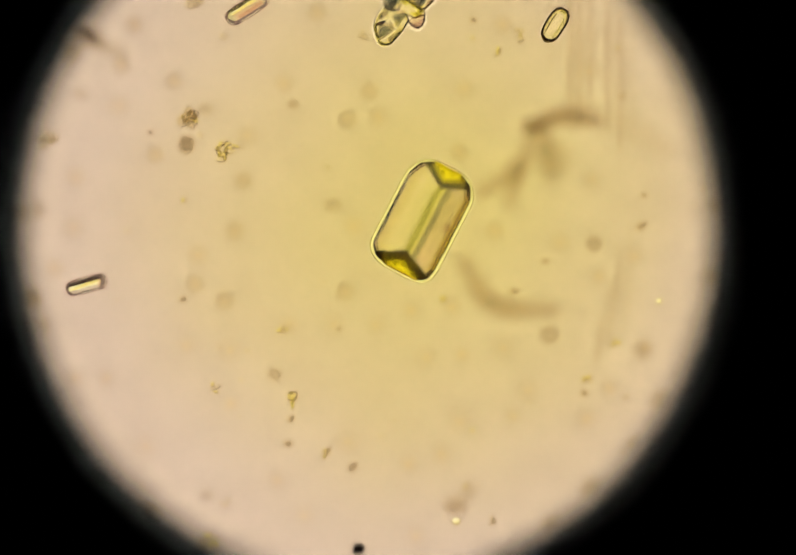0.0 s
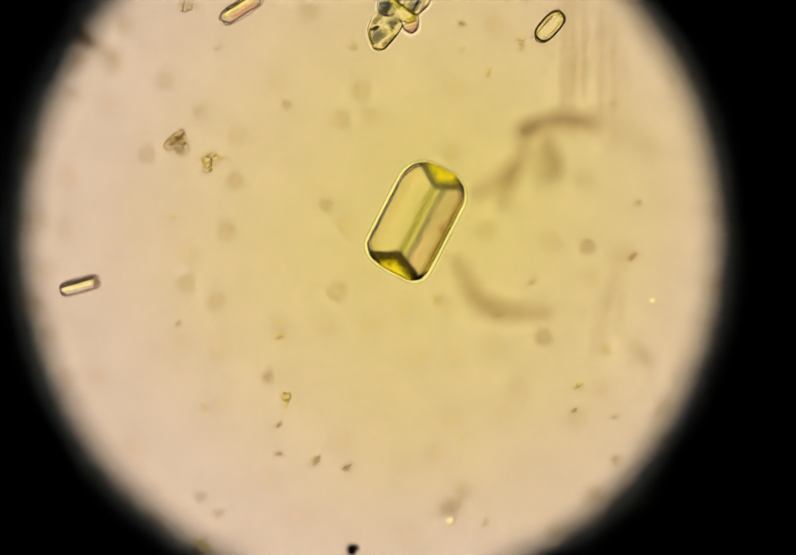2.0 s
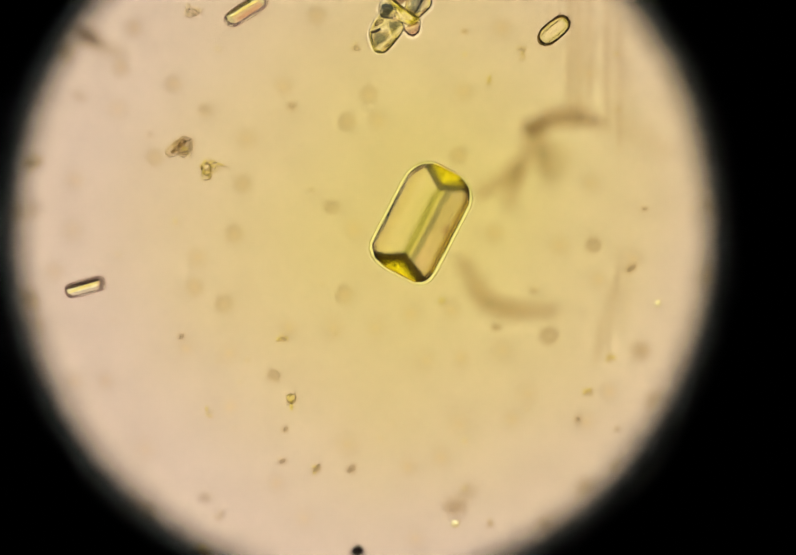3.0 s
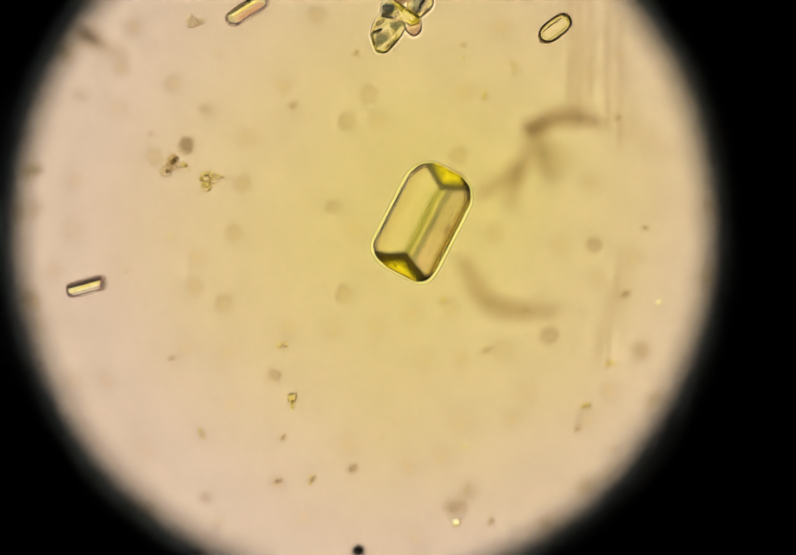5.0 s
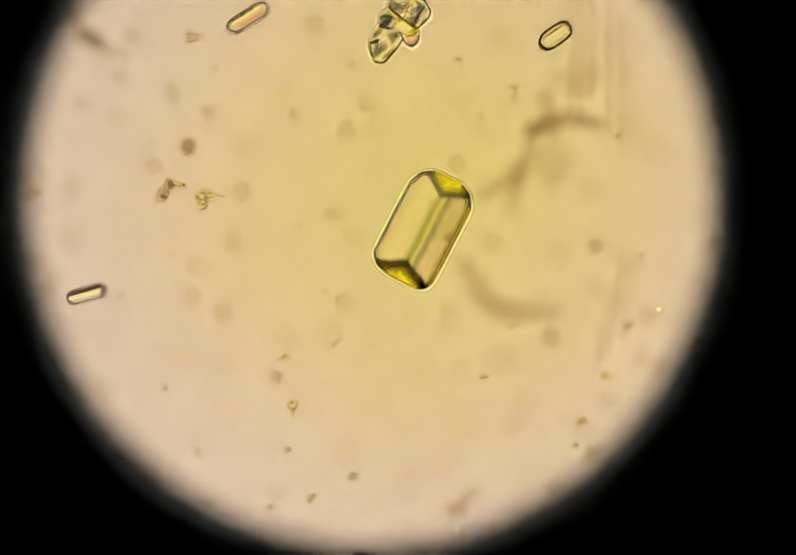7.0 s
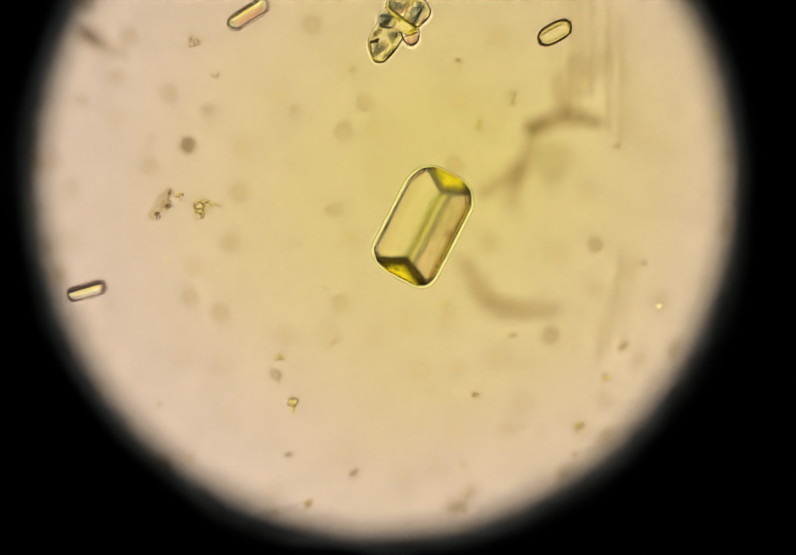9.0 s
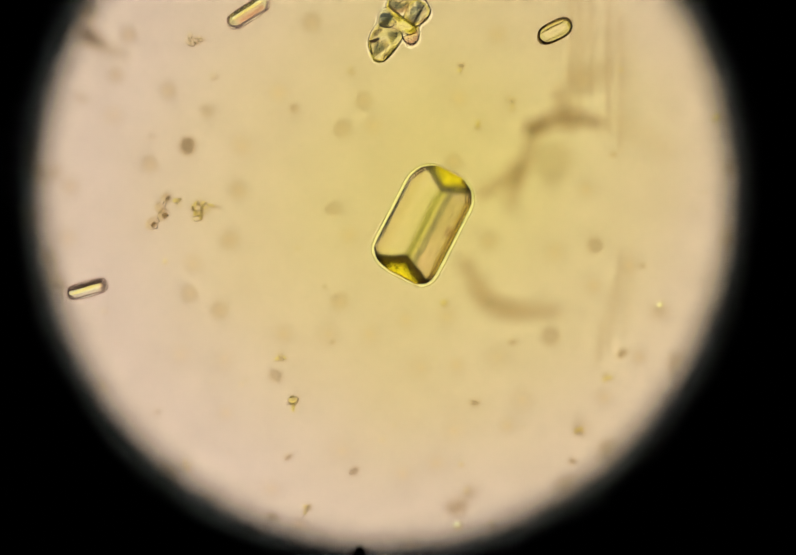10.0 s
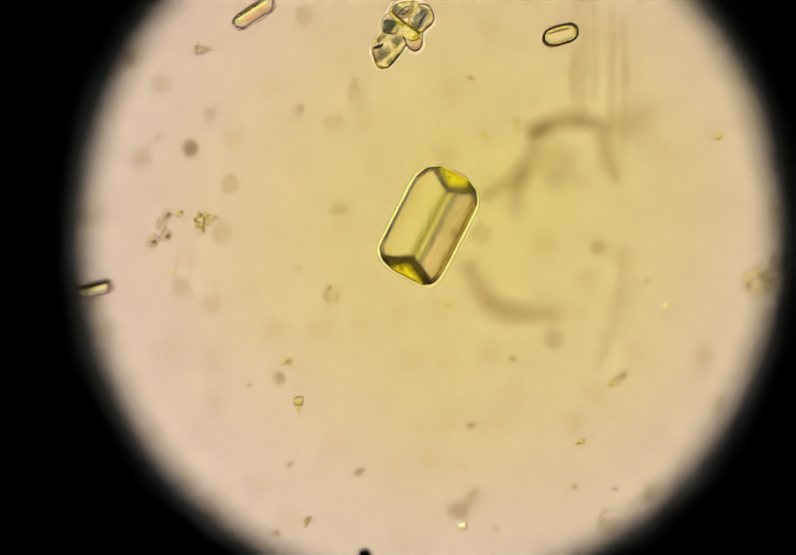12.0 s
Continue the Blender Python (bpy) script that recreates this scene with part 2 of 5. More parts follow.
BROWN_CORE = tint("brown_core", (0.62, 0.54, 0.40), (0.86, 0.79, 0.62), 400.0)
BLUE_TINT = tint("blue_black_tint", (0.40, 0.50, 0.60), (0.74, 0.79, 0.84), 260.0)
OLIVE_TINT = tint("olive_tint", (0.74, 0.74, 0.46), (0.93, 0.92, 0.72), 260.0)
GOLD_TINT = tint("gold_tint", (0.98, 0.92, 0.60), (0.99, 0.95, 0.76), 260.0)
DARK_TINT = tint("dark_line_tint", (0.42, 0.36, 0.32), (0.74, 0.68, 0.58), 260.0)
SHADE_TINT = tint("shade_line_tint", (0.22, 0.17, 0.13), (0.50, 0.43, 0.30), 260.0)
WINE_TINT = tint("wine_tint", (0.90, 0.76, 0.74), (0.97, 0.88, 0.85), 260.0)
# Two tints that paint the field edge's bluish glow and its fading.
EDGE_GLOW = tint("edge_glow_tint", (0.055, 0.085, 0.115), (0.075, 0.11, 0.14), 40.0)
EDGE_FADE = tint("edge_fade_tint", (0.10, 0.10, 0.11), (0.14, 0.14, 0.15), 40.0)
BLACK = dull("black_metal", (0.004, 0.004, 0.004), (0.007, 0.007, 0.007), scale=30.0)
GLASS = slide_glass()
FLUID = stained_fluid()
CAST_TINT = yellow_cast_tint()
# Tints of the sheets added to dim all but the moving crystals' halos.
DIMMER = tint("dimming_tint", (0.819, 0.769, 0.659), (0.821, 0.771, 0.661), 20.0)
THIN_DIMMER = tint("thin_dimming_tint", (0.879, 0.849, 0.759), (0.881, 0.851, 0.761), 20.0)
FROST = frosted()


# ---- building ----
def mesh_of(name, bm, *mats):
    me = bpy.data.meshes.new(name)
    bm.normal_update()
    bm.to_mesh(me)
    bm.free()
    for m in mats:
        me.materials.append(m)
    return me


def part(name, bm, mats, parent=None, label="", smooth=False):
    mats = mats if isinstance(mats, tuple) else (mats,)
    me = mesh_of(name, bm, *mats)
    if smooth:
        for p in me.polygons:
            p.use_smooth = True
    ob = new(name, me)
    ob.parent = parent
    if label:
        ob["label"] = label
    return ob


def plate(name, outline, holes, z0, z1, mat, label, category, kind="structure", skin=False):
    """A flat plate between z0 and z1 with an outline and holes, each a closed list of (x, y); skin: a wet surface with no underside."""
    bm = bmesh.new()
    edges = []
    for loop in (outline, *holes):
        vs = [bm.verts.new((x, y, z1)) for x, y in loop]
        edges += [bm.edges.new((a, b)) for a, b in zip(vs, vs[1:] + vs[:1])]
    bmesh.ops.triangle_fill(bm, use_beauty=True, use_dissolve=False, edges=edges, normal=(0, 0, 1))
    made = bmesh.ops.extrude_face_region(bm, geom=bm.faces[:])
    bmesh.ops.translate(bm, vec=(0, 0, z0 - z1), verts=[v for v in made["geom"] if isinstance(v, bmesh.types.BMVert)])
    if skin:
        bmesh.ops.delete(bm, geom=[f for f in bm.faces if all(v.co.z < (z0 + z1) / 2 for v in f.verts)], context="FACES")
    bmesh.ops.recalc_face_normals(bm, faces=bm.faces[:])
    return tagged(part(name, bm, mat), label, category, kind=kind)


def ring_points(rx, ry, count, cx=0.0, cy=0.0, rough=0.0):
    out = []
    for i in range(count):
        a = 2 * math.pi * i / count
        k = 1 + rough * noise.noise((3 * math.cos(a), 3 * math.sin(a), 7.0)) + rough * 0.6 * noise.noise((22 * math.cos(a), 22 * math.sin(a), 2.0))
        out.append((cx + rx * k * math.cos(a), cy + ry * k * math.sin(a)))
    return out


def octagon(hl, hw, c):
    return [(hl, -(hw - c)), (hl, hw - c), (hl - c, hw), (-(hl - c), hw),
            (-hl, hw - c), (-hl, -(hw - c)), (-(hl - c), -hw), (hl - c, -hw)]


def coffin(hl, hw, c, rl, rw, h, rim=5.0, foot=3.0, slots=(0, 0, 0, 0, 0), lean=0.0, waist=0.36, eave=0.56, edge=0.00025):
    """A coffin-lid crystal along x, in picture steps: half length and width, cut corners, ridge, height.
    slots: materials of long sides (y- and y+), ends, ridge, rim."""
    bm = bmesh.new()

    def loop(points, z):
        return [bm.verts.new((x * PX, y * PX, z * PX)) for x, y in points]

    low = loop(octagon(hl - foot, hw - foot, c), 2.0)
    mid = loop(octagon(hl, hw, c), waist * h)
    top = loop(octagon(hl - rim, hw - rim, c), eave * h)
    r = [bm.verts.new((x * PX, (y + lean) * PX, h * PX)) for x, y in ((rl, -rw), (rl, rw), (-rl, rw), (-rl, -rw))]

    def face(vs, slot):
        f = bm.faces.new(vs)
        f.material_index = slot

    for i in range(8):
        j = (i + 1) % 8
        face((low[i], low[j], mid[j], mid[i]), slots[4])
        face((mid[i], mid[j], top[j], top[i]), slots[4])
    face(low[::-1], 4)
    face((top[7], r[0], r[3], top[6]), slots[0])
    face((top[3], r[2], r[1], top[2]), slots[1])
    face((top[0], top[1], r[1], r[0]), slots[2])
    face((top[4], top[5], r[3], r[2]), slots[2])
    face((top[1], top[2], r[1]), slots[2])
    face((top[3], top[4], r[2]), slots[2])
    face((top[5], top[6], r[3]), slots[2])
    face((top[7], top[0], r[0]), slots[2])
    face(r, slots[3])
    bmesh.ops.recalc_face_normals(bm, faces=bm.faces[:])
    bmesh.ops.bevel(bm, geom=bm.edges[:], offset=edge, segments=1, affect="EDGES", material=-1)
    return bm


# Cut corners of the large crystal, along it and across it.
CORNERS = {(1, -1): (36, 37), (1, 1): (41, 35), (-1, 1): (25, 43), (-1, -1): (30, 23)}


def coffin_outline(hl, hw, push=5.0, cut=0.0):
    """Twelve corners: each cut corner has a middle point pushed out a little; cut: steps by which the cuts are shorter."""
    out = []
    for sx, sy in ((1, -1), (1, 1), (-1, 1), (-1, -1)):
        cx, cy = (c - cut for c in CORNERS[sx, sy])
        side, end = (sx * (hl - cx), sy * hw), (sx * hl, sy * (hw - cy))
        half = ((side[0] + end[0]) / 2 + sx * push, (side[1] + end[1]) / 2 + sy * push)
        out += [side, half, end] if sx * sy < 0 else [end, half, side]
    return out


def softened(points, times=2):
    """A closed outline with its corners cut off again and again."""
    for _ in range(times):
        out = []
        for (x0, y0), (x1, y1) in zip(points, points[1:] + points[:1]):
            f = min(0.25, 8.0 / max(math.hypot(x1 - x0, y1 - y0), 1.0))
            out += [(x0 + (x1 - x0) * f, y0 + (y1 - y0) * f), (x1 + (x0 - x1) * f, y1 + (y0 - y1) * f)]
        points = out
    return points


def crystal_loop(grow):
    """The large crystal's outline, grown by so many steps."""
    return softened(coffin_outline(109.5 + grow, 65.5 + grow, 5.0, -0.4 * grow))


def large_coffin():
    """The large crystal: two long sides, a double ridge, ends with steep dark hips round a flat yellow facet, a banded
    rim.
    Materials: 0 painted light and shade, 1 amber, 2 painted dark rim, 3 base."""
    bm = bmesh.new()
    hl, hw, h, rl = 113.0, 65.5, 56, 70

    def loop(points, z):
        return [bm.verts.new((x * PX, y * PX, z * PX)) for x, y in points]

    low = loop(coffin_outline(hl - 2, hw - 2), 2.0)
    mid = loop(coffin_outline(hl, hw), 22)
    top = loop(coffin_outline(hl - 3, hw - 3), 33)
    inner_edge = loop(coffin_outline(hl - 6, hw - 6), 37)
    (a0, a1, a2), (b0, b1, b2) = (loop([(x, -15), (x * 1.02, -3), (x, 9)], h) for x in (rl, -rl))
    for v in (a0, a2, b0, b2):
        v.co.z -= 3 * PX

    def face(vs, slot):
        bm.faces.new(vs).material_index = slot

    for i in range(12):
        j = (i + 1) % 12
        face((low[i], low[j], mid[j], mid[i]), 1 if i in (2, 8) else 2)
        face((mid[i], mid[j], top[j], top[i]), 1 if i in (2, 8, 11) else 0)
        face((top[i], top[j], inner_edge[j], inner_edge[i]), 0)
    face(low[::-1], 3)
    face((inner_edge[0], a0, b0, inner_edge[11]), 0)
    face((a0, a1, b1, b0), 0)
    face((a1, a2, b2, b1), 0)
    face((a2, inner_edge[5], inner_edge[6], b2), 0)
    for s, r0, r1, r2, side0, n0, t0, t1, n1, side1 in ((1, a0, a1, a2, *inner_edge[0:6]), (-1, b0, b1, b2, *inner_edge[6:12][::-1])):
        nm = bm.verts.new((s * (rl + 15) * PX, -3 * PX, 42 * PX))
        face((side0, r0, nm, n0), 0)
        face((r0, r1, r2, nm), 0)
        face((r2, side1, n1, nm), 0)
        face((nm, n1, t1, t0, n0), 0)
    bmesh.ops.recalc_face_normals(bm, faces=bm.faces[:])
    bmesh.ops.bevel(bm, geom=bm.edges[:], offset=0.0007, segments=3, affect="EDGES", material=-1)
    return bm


def turned(points, angle, cx, cy):
    a = radians(angle)
    p = spot(cx, cy)
    return [(p.x + PX * (x * math.cos(a) - y * math.sin(a)), p.y + PX * (x * math.sin(a) + y * math.cos(a))) for x, y in points]


def rounded(hl, hw, c, angle, cx, cy):
    """A smooth outline round a crystal, for the bright halo left open in the tinted fluid."""
    pts = octagon(hl, hw, c)
    out = []
    for (x0, y0), (x1, y1), (x2, y2) in zip(pts[-1:] + pts[:-1], pts, pts[1:] + pts[:1]):
        for f in (0.0, 0.25, 0.5, 0.75, 1.0):
            ax, ay = x1 + (x0 - x1) * 0.42, y1 + (y0 - y1) * 0.42
            bx, by = x1 + (x2 - x1) * 0.42, y1 + (y2 - y1) * 0.42
            out.append(((1 - f) ** 2 * ax + 2 * f * (1 - f) * x1 + f * f * bx, (1 - f) ** 2 * ay + 2 * f * (1 - f) * y1 + f * f * by))
    return turned(out, angle, cx, cy)


def grain(bm, x, y, z, lx, ly, lz, angle, rough=0.25, subdivisions=2):
    """A worn little grain added to bm, in picture steps."""
    made = bmesh.ops.create_icosphere(bm, subdivisions=subdivisions, radius=1.0)["verts"]
    seed = Vector((random.uniform(0, 50), random.uniform(0, 50), 0))
    turn = Matrix.Rotation(radians(angle), 3, "Z")
    for v in made:
        k = 1 + rough * noise.noise(v.co * 1.6 + seed)
        v.co = (turn @ Vector((v.co.x * lx * k, v.co.y * ly * k, v.co.z * lz * k)) + Vector((x, y, z))) * PX


def dome(bm, x, y, z, lx, ly, lz, angle, rough=0.4):
    """The domed upper skin of a soft little patch, open where it rests."""
    grain(bm, x, y, z, lx, ly, lz, angle, rough, 2)
    bmesh.ops.delete(bm, geom=[v for v in bm.verts if v.co.z < (z - 0.05 * lz) * PX], context="VERTS")


def strand(bm, points, width, wobble=0.0, lying=False):
    """A tapered bent thread through picture places (relative), in picture steps of width; lying: half round, open where it touches the glass."""
    n = len(points)
    path = []
    for i in range(n - 1):
        p0, p1, p2, p3 = (Vector((*points[min(max(k, 0), n - 1)], 0)) for k in (i - 1, i, i + 1, i + 2))
        for s in range(6):
            f = s / 6
            path.append(0.5 * (2 * p1 + (p2 - p0) * f + (2 * p0 - 5 * p1 + 4 * p2 - p3) * f * f + (3 * p1 - p0 - 3 * p2 + p3) * f ** 3))
    path.append(Vector((*points[-1], 0)))
    rings = []
    for i, p in enumerate(path):
        way = (path[min(i + 1, len(path) - 1)] - path[max(i - 1, 0)]).normalized()
        side = Vector((-way.y, way.x, 0))
        f = i / (len(path) - 1)
        w = width * (0.55 + 0.45 * math.sin(math.pi * min(max(f, 0.06), 0.94))) * (1 + wobble * noise.noise((i * 0.7, width, 3)))
        ring = []
        for k in range(5 if lying else 8):
            a = 2 * math.pi * k / 8
            q = p + side * (w / 2 * math.cos(a)) + Vector((0, 0, 0.3 * w * math.sin(a)))
            ring.append(bm.verts.new(q * PX))
        rings.append(ring)
    for a, b in zip(rings, rings[1:]):
        for k in range(4 if lying else 8):
            bm.faces.new((a[k], a[(k + 1) % 8], b[(k + 1) % 8], b[k]))
    bm.faces.new(rings[0][::-1])
    bm.faces.new(rings[-1])


# ---- the setting ----
plate("lamp_glass", ring_points(0.60, 0.60, 96), [], LAMP_GLASS - 0.004, LAMP_GLASS, FROST,
      "round frosted glass of the microscope lamp, warm white", "lamp glass")
# Added sheet: its colour makes the yellow pool of light.
yellow_cast_sheet = plate("yellow_cast_sheet", ring_points(0.85, 0.85, 96), [], -0.002, 0.002, CAST_TINT,
                     "round sheet over the lamp, painted with the field's yellow cast", "filter glass", skin=True)
plate("condenser_glass", ring_points(0.46, 0.46, 96), [], SHELF - 0.03, SHELF, GLASS,
      "clear round condenser glass under the slide", "condenser glass")
plate("slide", ring_points(0.44, 0.44, 96), [], -SLAB, 0.0, GLASS,
      "clear glass microscope slide", "glass slide")

MAIN = (832.5, 433.5, 62.8)
LEFT = (172, 561.5, 15.0)
UPPER = (488, 18.0, 32.0)
# Holes left in the tinted film, shaped as bright halos of light.
halo_holes = [turned(crystal_loop(12.5), MAIN[2], MAIN[0], MAIN[1]), rounded(40.4, 15.4, 9, *LEFT[2:], *LEFT[:2]), rounded(47.2, 17.0, 11, *UPPER[2:], *UPPER[:2])]
for x, y, r in ((1296, 592, 2.6), (898, 1025, 2.2), (613, 852, 2.0)):
    p = spot(x, y)
    halo_holes.append(ring_points(r * PX, r * PX, 14, p.x, p.y))
plate("fluid_film", ring_points(0.43, 0.43, 128), halo_holes, 0.0003, 0.0012, FLUID,
      "thin film of yellow fluid on the glass slide", "fluid", skin=True)



def smooth_loop(points):
    """A closed smooth outline through corners."""
    n = len(points)
    out = []
    for i in range(n):
        p0, p1, p2, p3 = (Vector(points[(i + k) % n]) for k in (-1, 0, 1, 2))
        for s in range(4):
            f = s / 4
            q = 0.5 * (2 * p1 + (p2 - p0) * f + (2 * p0 - 5 * p1 + 4 * p2 - p3) * f * f + (3 * p1 - p0 - 3 * p2 + p3) * f ** 3)
            out.append((q.x * PX, q.y * PX))
    return out


def near(x, y):
    """Places of the cluster in its own axes, in picture steps."""
    return (x - 790) * 1.02 - 1, (70 - y) * 1.02 - 4.5


CLUSTER_HALO = [near(x, y) for x, y in ((729, 96), (735, 75), (747, 57), (748, 42), (757, 29), (764, 18), (772, 4), (790, -4), (822, -6), (843, 8), (854, 19), (860, 37), (855, 51),
                                                 (838, 67), (838, 84), (834, 97), (821, 107), (808, 104), (801, 97), (787, 115), (769, 133), (755, 137), (742, 132), (733, 114))]
# Sheets added to dim the ground; their holes are the moving crystals' halos.
cluster_dimmer = plate("dimming_sheet", ring_points(0.47, 0.47, 96), [smooth_loop(CLUSTER_HALO)], 0.0020, 0.0026, DIMMER,
                      "added dimming sheet, left open as a bright halo round the crystal cluster", "fluid", skin=True)
turning_dimmer = plate("dimming_sheet", ring_points(0.47, 0.47, 96), [rounded(40.8, 22.8, 15.5, 0, 784, 547)], 0.0028, 0.0034, THIN_DIMMER,
                      "added dimming sheet, left open as a bright halo round the turning crystal", "fluid", skin=True)


def serrated(points, depth):
    """A serrated edge, added to soften the field's fall to dark: points moved in and out in turn, the more the finer.
    """
    steps = (-0.5, 0.3, -0.1, 0.5, -0.3, 0.1)
    return [(x * (1 + depth * steps[i % 6]), y * (1 + depth * steps[i % 6])) for i, (x, y) in enumerate(points)]


RIM_HIGH = 0.225
RIM_SCALE = (EYE - RIM_HIGH) / EYE


def field_edge(grow):
    """The outline of the bright field, in picture steps wider by grow."""
    return ring_points((669 + grow) * PX * RIM_SCALE, (689 + grow) * PX * RIM_SCALE, 1440, rough=0.008)


diaphragm = plate("eyepiece_diaphragm", ring_points(0.34, 0.34, 96), [serrated(field_edge(54), 0.02)], -0.003, 0.003, BLACK,
                  "black metal eyepiece ring round the bright field", "eyepiece ring")


def inner_edge(a, b, z, mat, label):
    """An added thin sheet, tinted as the faint glow past the field edge, that stands in from the eyepiece ring."""
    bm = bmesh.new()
    rows = [[bm.verts.new((x, y, z)) for x, y in loop] for loop in (serrated(field_edge(a), 0.03), field_edge(b))]
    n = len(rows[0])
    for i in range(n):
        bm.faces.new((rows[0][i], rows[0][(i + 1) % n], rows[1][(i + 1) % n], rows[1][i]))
    part("inner_edge", bm, mat, diaphragm, label)


inner_edge(0, 58, 0.0, EDGE_GLOW, "thin blue-grey sheet painting the glow past the field edge")
inner_edge(24, 58, 0.001, EDGE_FADE, "dark sheet painting the glow's fading end")

# ---- the large crystal ----
crystal = new("coffin_lid_crystal")
tagged(crystal, "large pale yellow coffin-lid crystal with dark amber ends", "crystal")
crystal.matrix_world = Matrix.Translation(spot(MAIN[0], MAIN[1])) @ pose(0, 0, 0, 0, 0, MAIN[2])
part("prism", large_coffin(), (SHADED_ZONES, AMBER, SHADE_RIM, WATER), crystal)


def band_between(parent, name, inner, outer, z0, z1, mat, label=""):
    """A flat closed ring between two outlines of as many points."""
    bm = bmesh.new()
    rows = [[bm.verts.new((x, y, z)) for x, y in (inner, outer)[k]] for k, z in ((0, z0), (0, z1), (1, z1), (1, z0))]
    n = len(inner)
    for p, q in zip(rows, rows[1:] + rows[:1]):
        for i in range(n):
            bm.faces.new((p[i], p[(i + 1) % n], q[(i + 1) % n], q[i]))
    bmesh.ops.recalc_face_normals(bm, faces=bm.faces[:])
    part(name, bm, mat, parent, label)


def ring_of(parent, name, hl, hw, c, a, b, z0, z1, mat):
    """A flat ring that follows a small crystal's outline, from a to b steps inside it."""
    band_between(parent, name, *(rounded(hl - grow, hw - grow, c - grow * 0.4, 0, 784, 547) for grow in (a, b)), z0, z1, mat)


def crystal_ring(name, a, b, z0, z1, mat, label=""):
    """A flat ring round the large crystal, from a to b steps outside its foot."""
    band_between(crystal, name, *([(x * PX, y * PX) for x, y in crystal_loop(g)] for g in (a, b)), z0, z1, mat, label)


def halo_band(parent, hl, hw, c, edge):
    """The thin lilac line painted at the edge of a crystal's halo of light."""
    ring_of(parent, "halo_edge", hl, hw, c, -1.2, 1.0, 0.0014, 0.0018, edge)


# Tinted rings that paint the large crystal's halo: outer glow, dark line, bright ring.
crystal_ring("outer_halo", 8.8, 13.0, 0.0004, 0.0011, GLOW, "pale fluid round the crystal")
crystal_ring("halo_edge", 6.6, 8.8, 0.0014, 0.0018, EDGE, "thin dark line at the edge of the meniscus")
crystal_ring("halo_band", 1.0, 6.6, 0.0004, 0.0011, HALO, "clear yellow ring of fluid drawn up round the crystal")


def facet_line(first, last, grow, width, mat, z=40.0):
    """A line of shade painted along part of the crystal's rim, from one of its twelve corners to another, tapered to
    both ends.
    """
    ring = coffin_outline(109.5 + grow, 65.5 + grow, 5.0, -0.4 * grow)
    points = [ring[i % 12] for i in range(first, last + 1)]
    bm = bmesh.new()
    strand(bm, points, width, 0.35)
    ob = part("facet_line", bm, mat, crystal, "", True)
    ob.location.z = z * PX


# Long side away from the ridge, its two corners, and the other long side with its corners.
facet_line(5, 6, -1.0, 3.6, SHADE_TINT)
facet_line(5, 6, -4.5, 2.4, BLUE_TINT)
facet_line(3, 5, -1.5, 4.8, SHADE_TINT)
facet_line(3, 5, -6.0, 3.0, SHADE_TINT)
facet_line(6, 8, -1.5, 4.8, SHADE_TINT)
facet_line(6, 8, -6.0, 2.6, SHADE_TINT)
facet_line(0, 2, -1.5, 4.8, SHADE_TINT)
facet_line(0, 2, -5.5, 3.0, SHADE_TINT)
facet_line(0, 2, -10.0, 2.4, DARK_TINT)
facet_line(9, 11, -1.5, 4.8, SHADE_TINT)
facet_line(9, 11, -6.0, 3.0, SHADE_TINT)
facet_line(11, 12, -0.8, 3.0, SHADE_TINT)
facet_line(11, 12, -6.5, 2.2, DARK_TINT)
facet_line(2, 3, 3.5, 3.0, WINE_TINT)
facet_line(8, 9, 3.5, 2.4, WINE_TINT)
bm = bmesh.new()
grain(bm, 6, -49, 26, 10, 7, 3, 20, 0.25, 3)
part("inclusion", bm, BLUSH, crystal, "small purplish speck inside the crystal", True)
for x, y, r in ((-101, 8, 4.0), (-97, -6, 2.6), (-99, 24, 2.6), (98, 6, 3.0), (101, -12, 2.2)):
    bm = bmesh.new()
    grain(bm, x, y, 39, r * 1.5, r, r * 0.6, random.uniform(0, 180), 0.6)
    part("chip", bm, OLIVE_TINT, crystal, "rough chip on the crystal's end", True)


def small_crystal(label, hl, hw, c, rl, rw, h, lean, mats, rim):
    """mats: y- side, y+ side and ends, ridge."""
    root = tagged(new("prism_crystal"), label, "crystal", "small prism crystals")
    part("prism", coffin(hl, hw, c, rl, rw, h, rim=3.6, foot=1.4, slots=(0, 1, 1, 2, 3), lean=lean, waist=0.42, eave=0.70, edge=0.0003), (*mats, rim, BASE), root)
    return root


# Dark side, bright ridge and dark rim are painted by the facet tints.
left_crystal = small_crystal("small smoky prism crystal with a bright ridge", 39, 14.0, 8, 32, 3.5, 20, -1, (LILAC, UMBER, PALE), PLUM)
left_crystal.matrix_world = Matrix.Translation(spot(LEFT[0], LEFT[1])) @ pose(0, 0, 0, 0, 0, LEFT[2])
halo_band(left_crystal, 40.4, 15.4, 9, LILAC_EDGE)
upper_crystal = small_crystal("small slanting prism crystal with a pale face", 45.5, 15.5, 10, 32, 3.6, 20, 4, (ROSE, ASH, PALE), PLUM)
upper_crystal.matrix_world = Matrix.Translation(spot(UPPER[0], UPPER[1])) @ pose(0, 0, 0, 0, 0, UPPER[2])
halo_band(upper_crystal, 47.2, 17.0, 11, LILAC_EDGE)


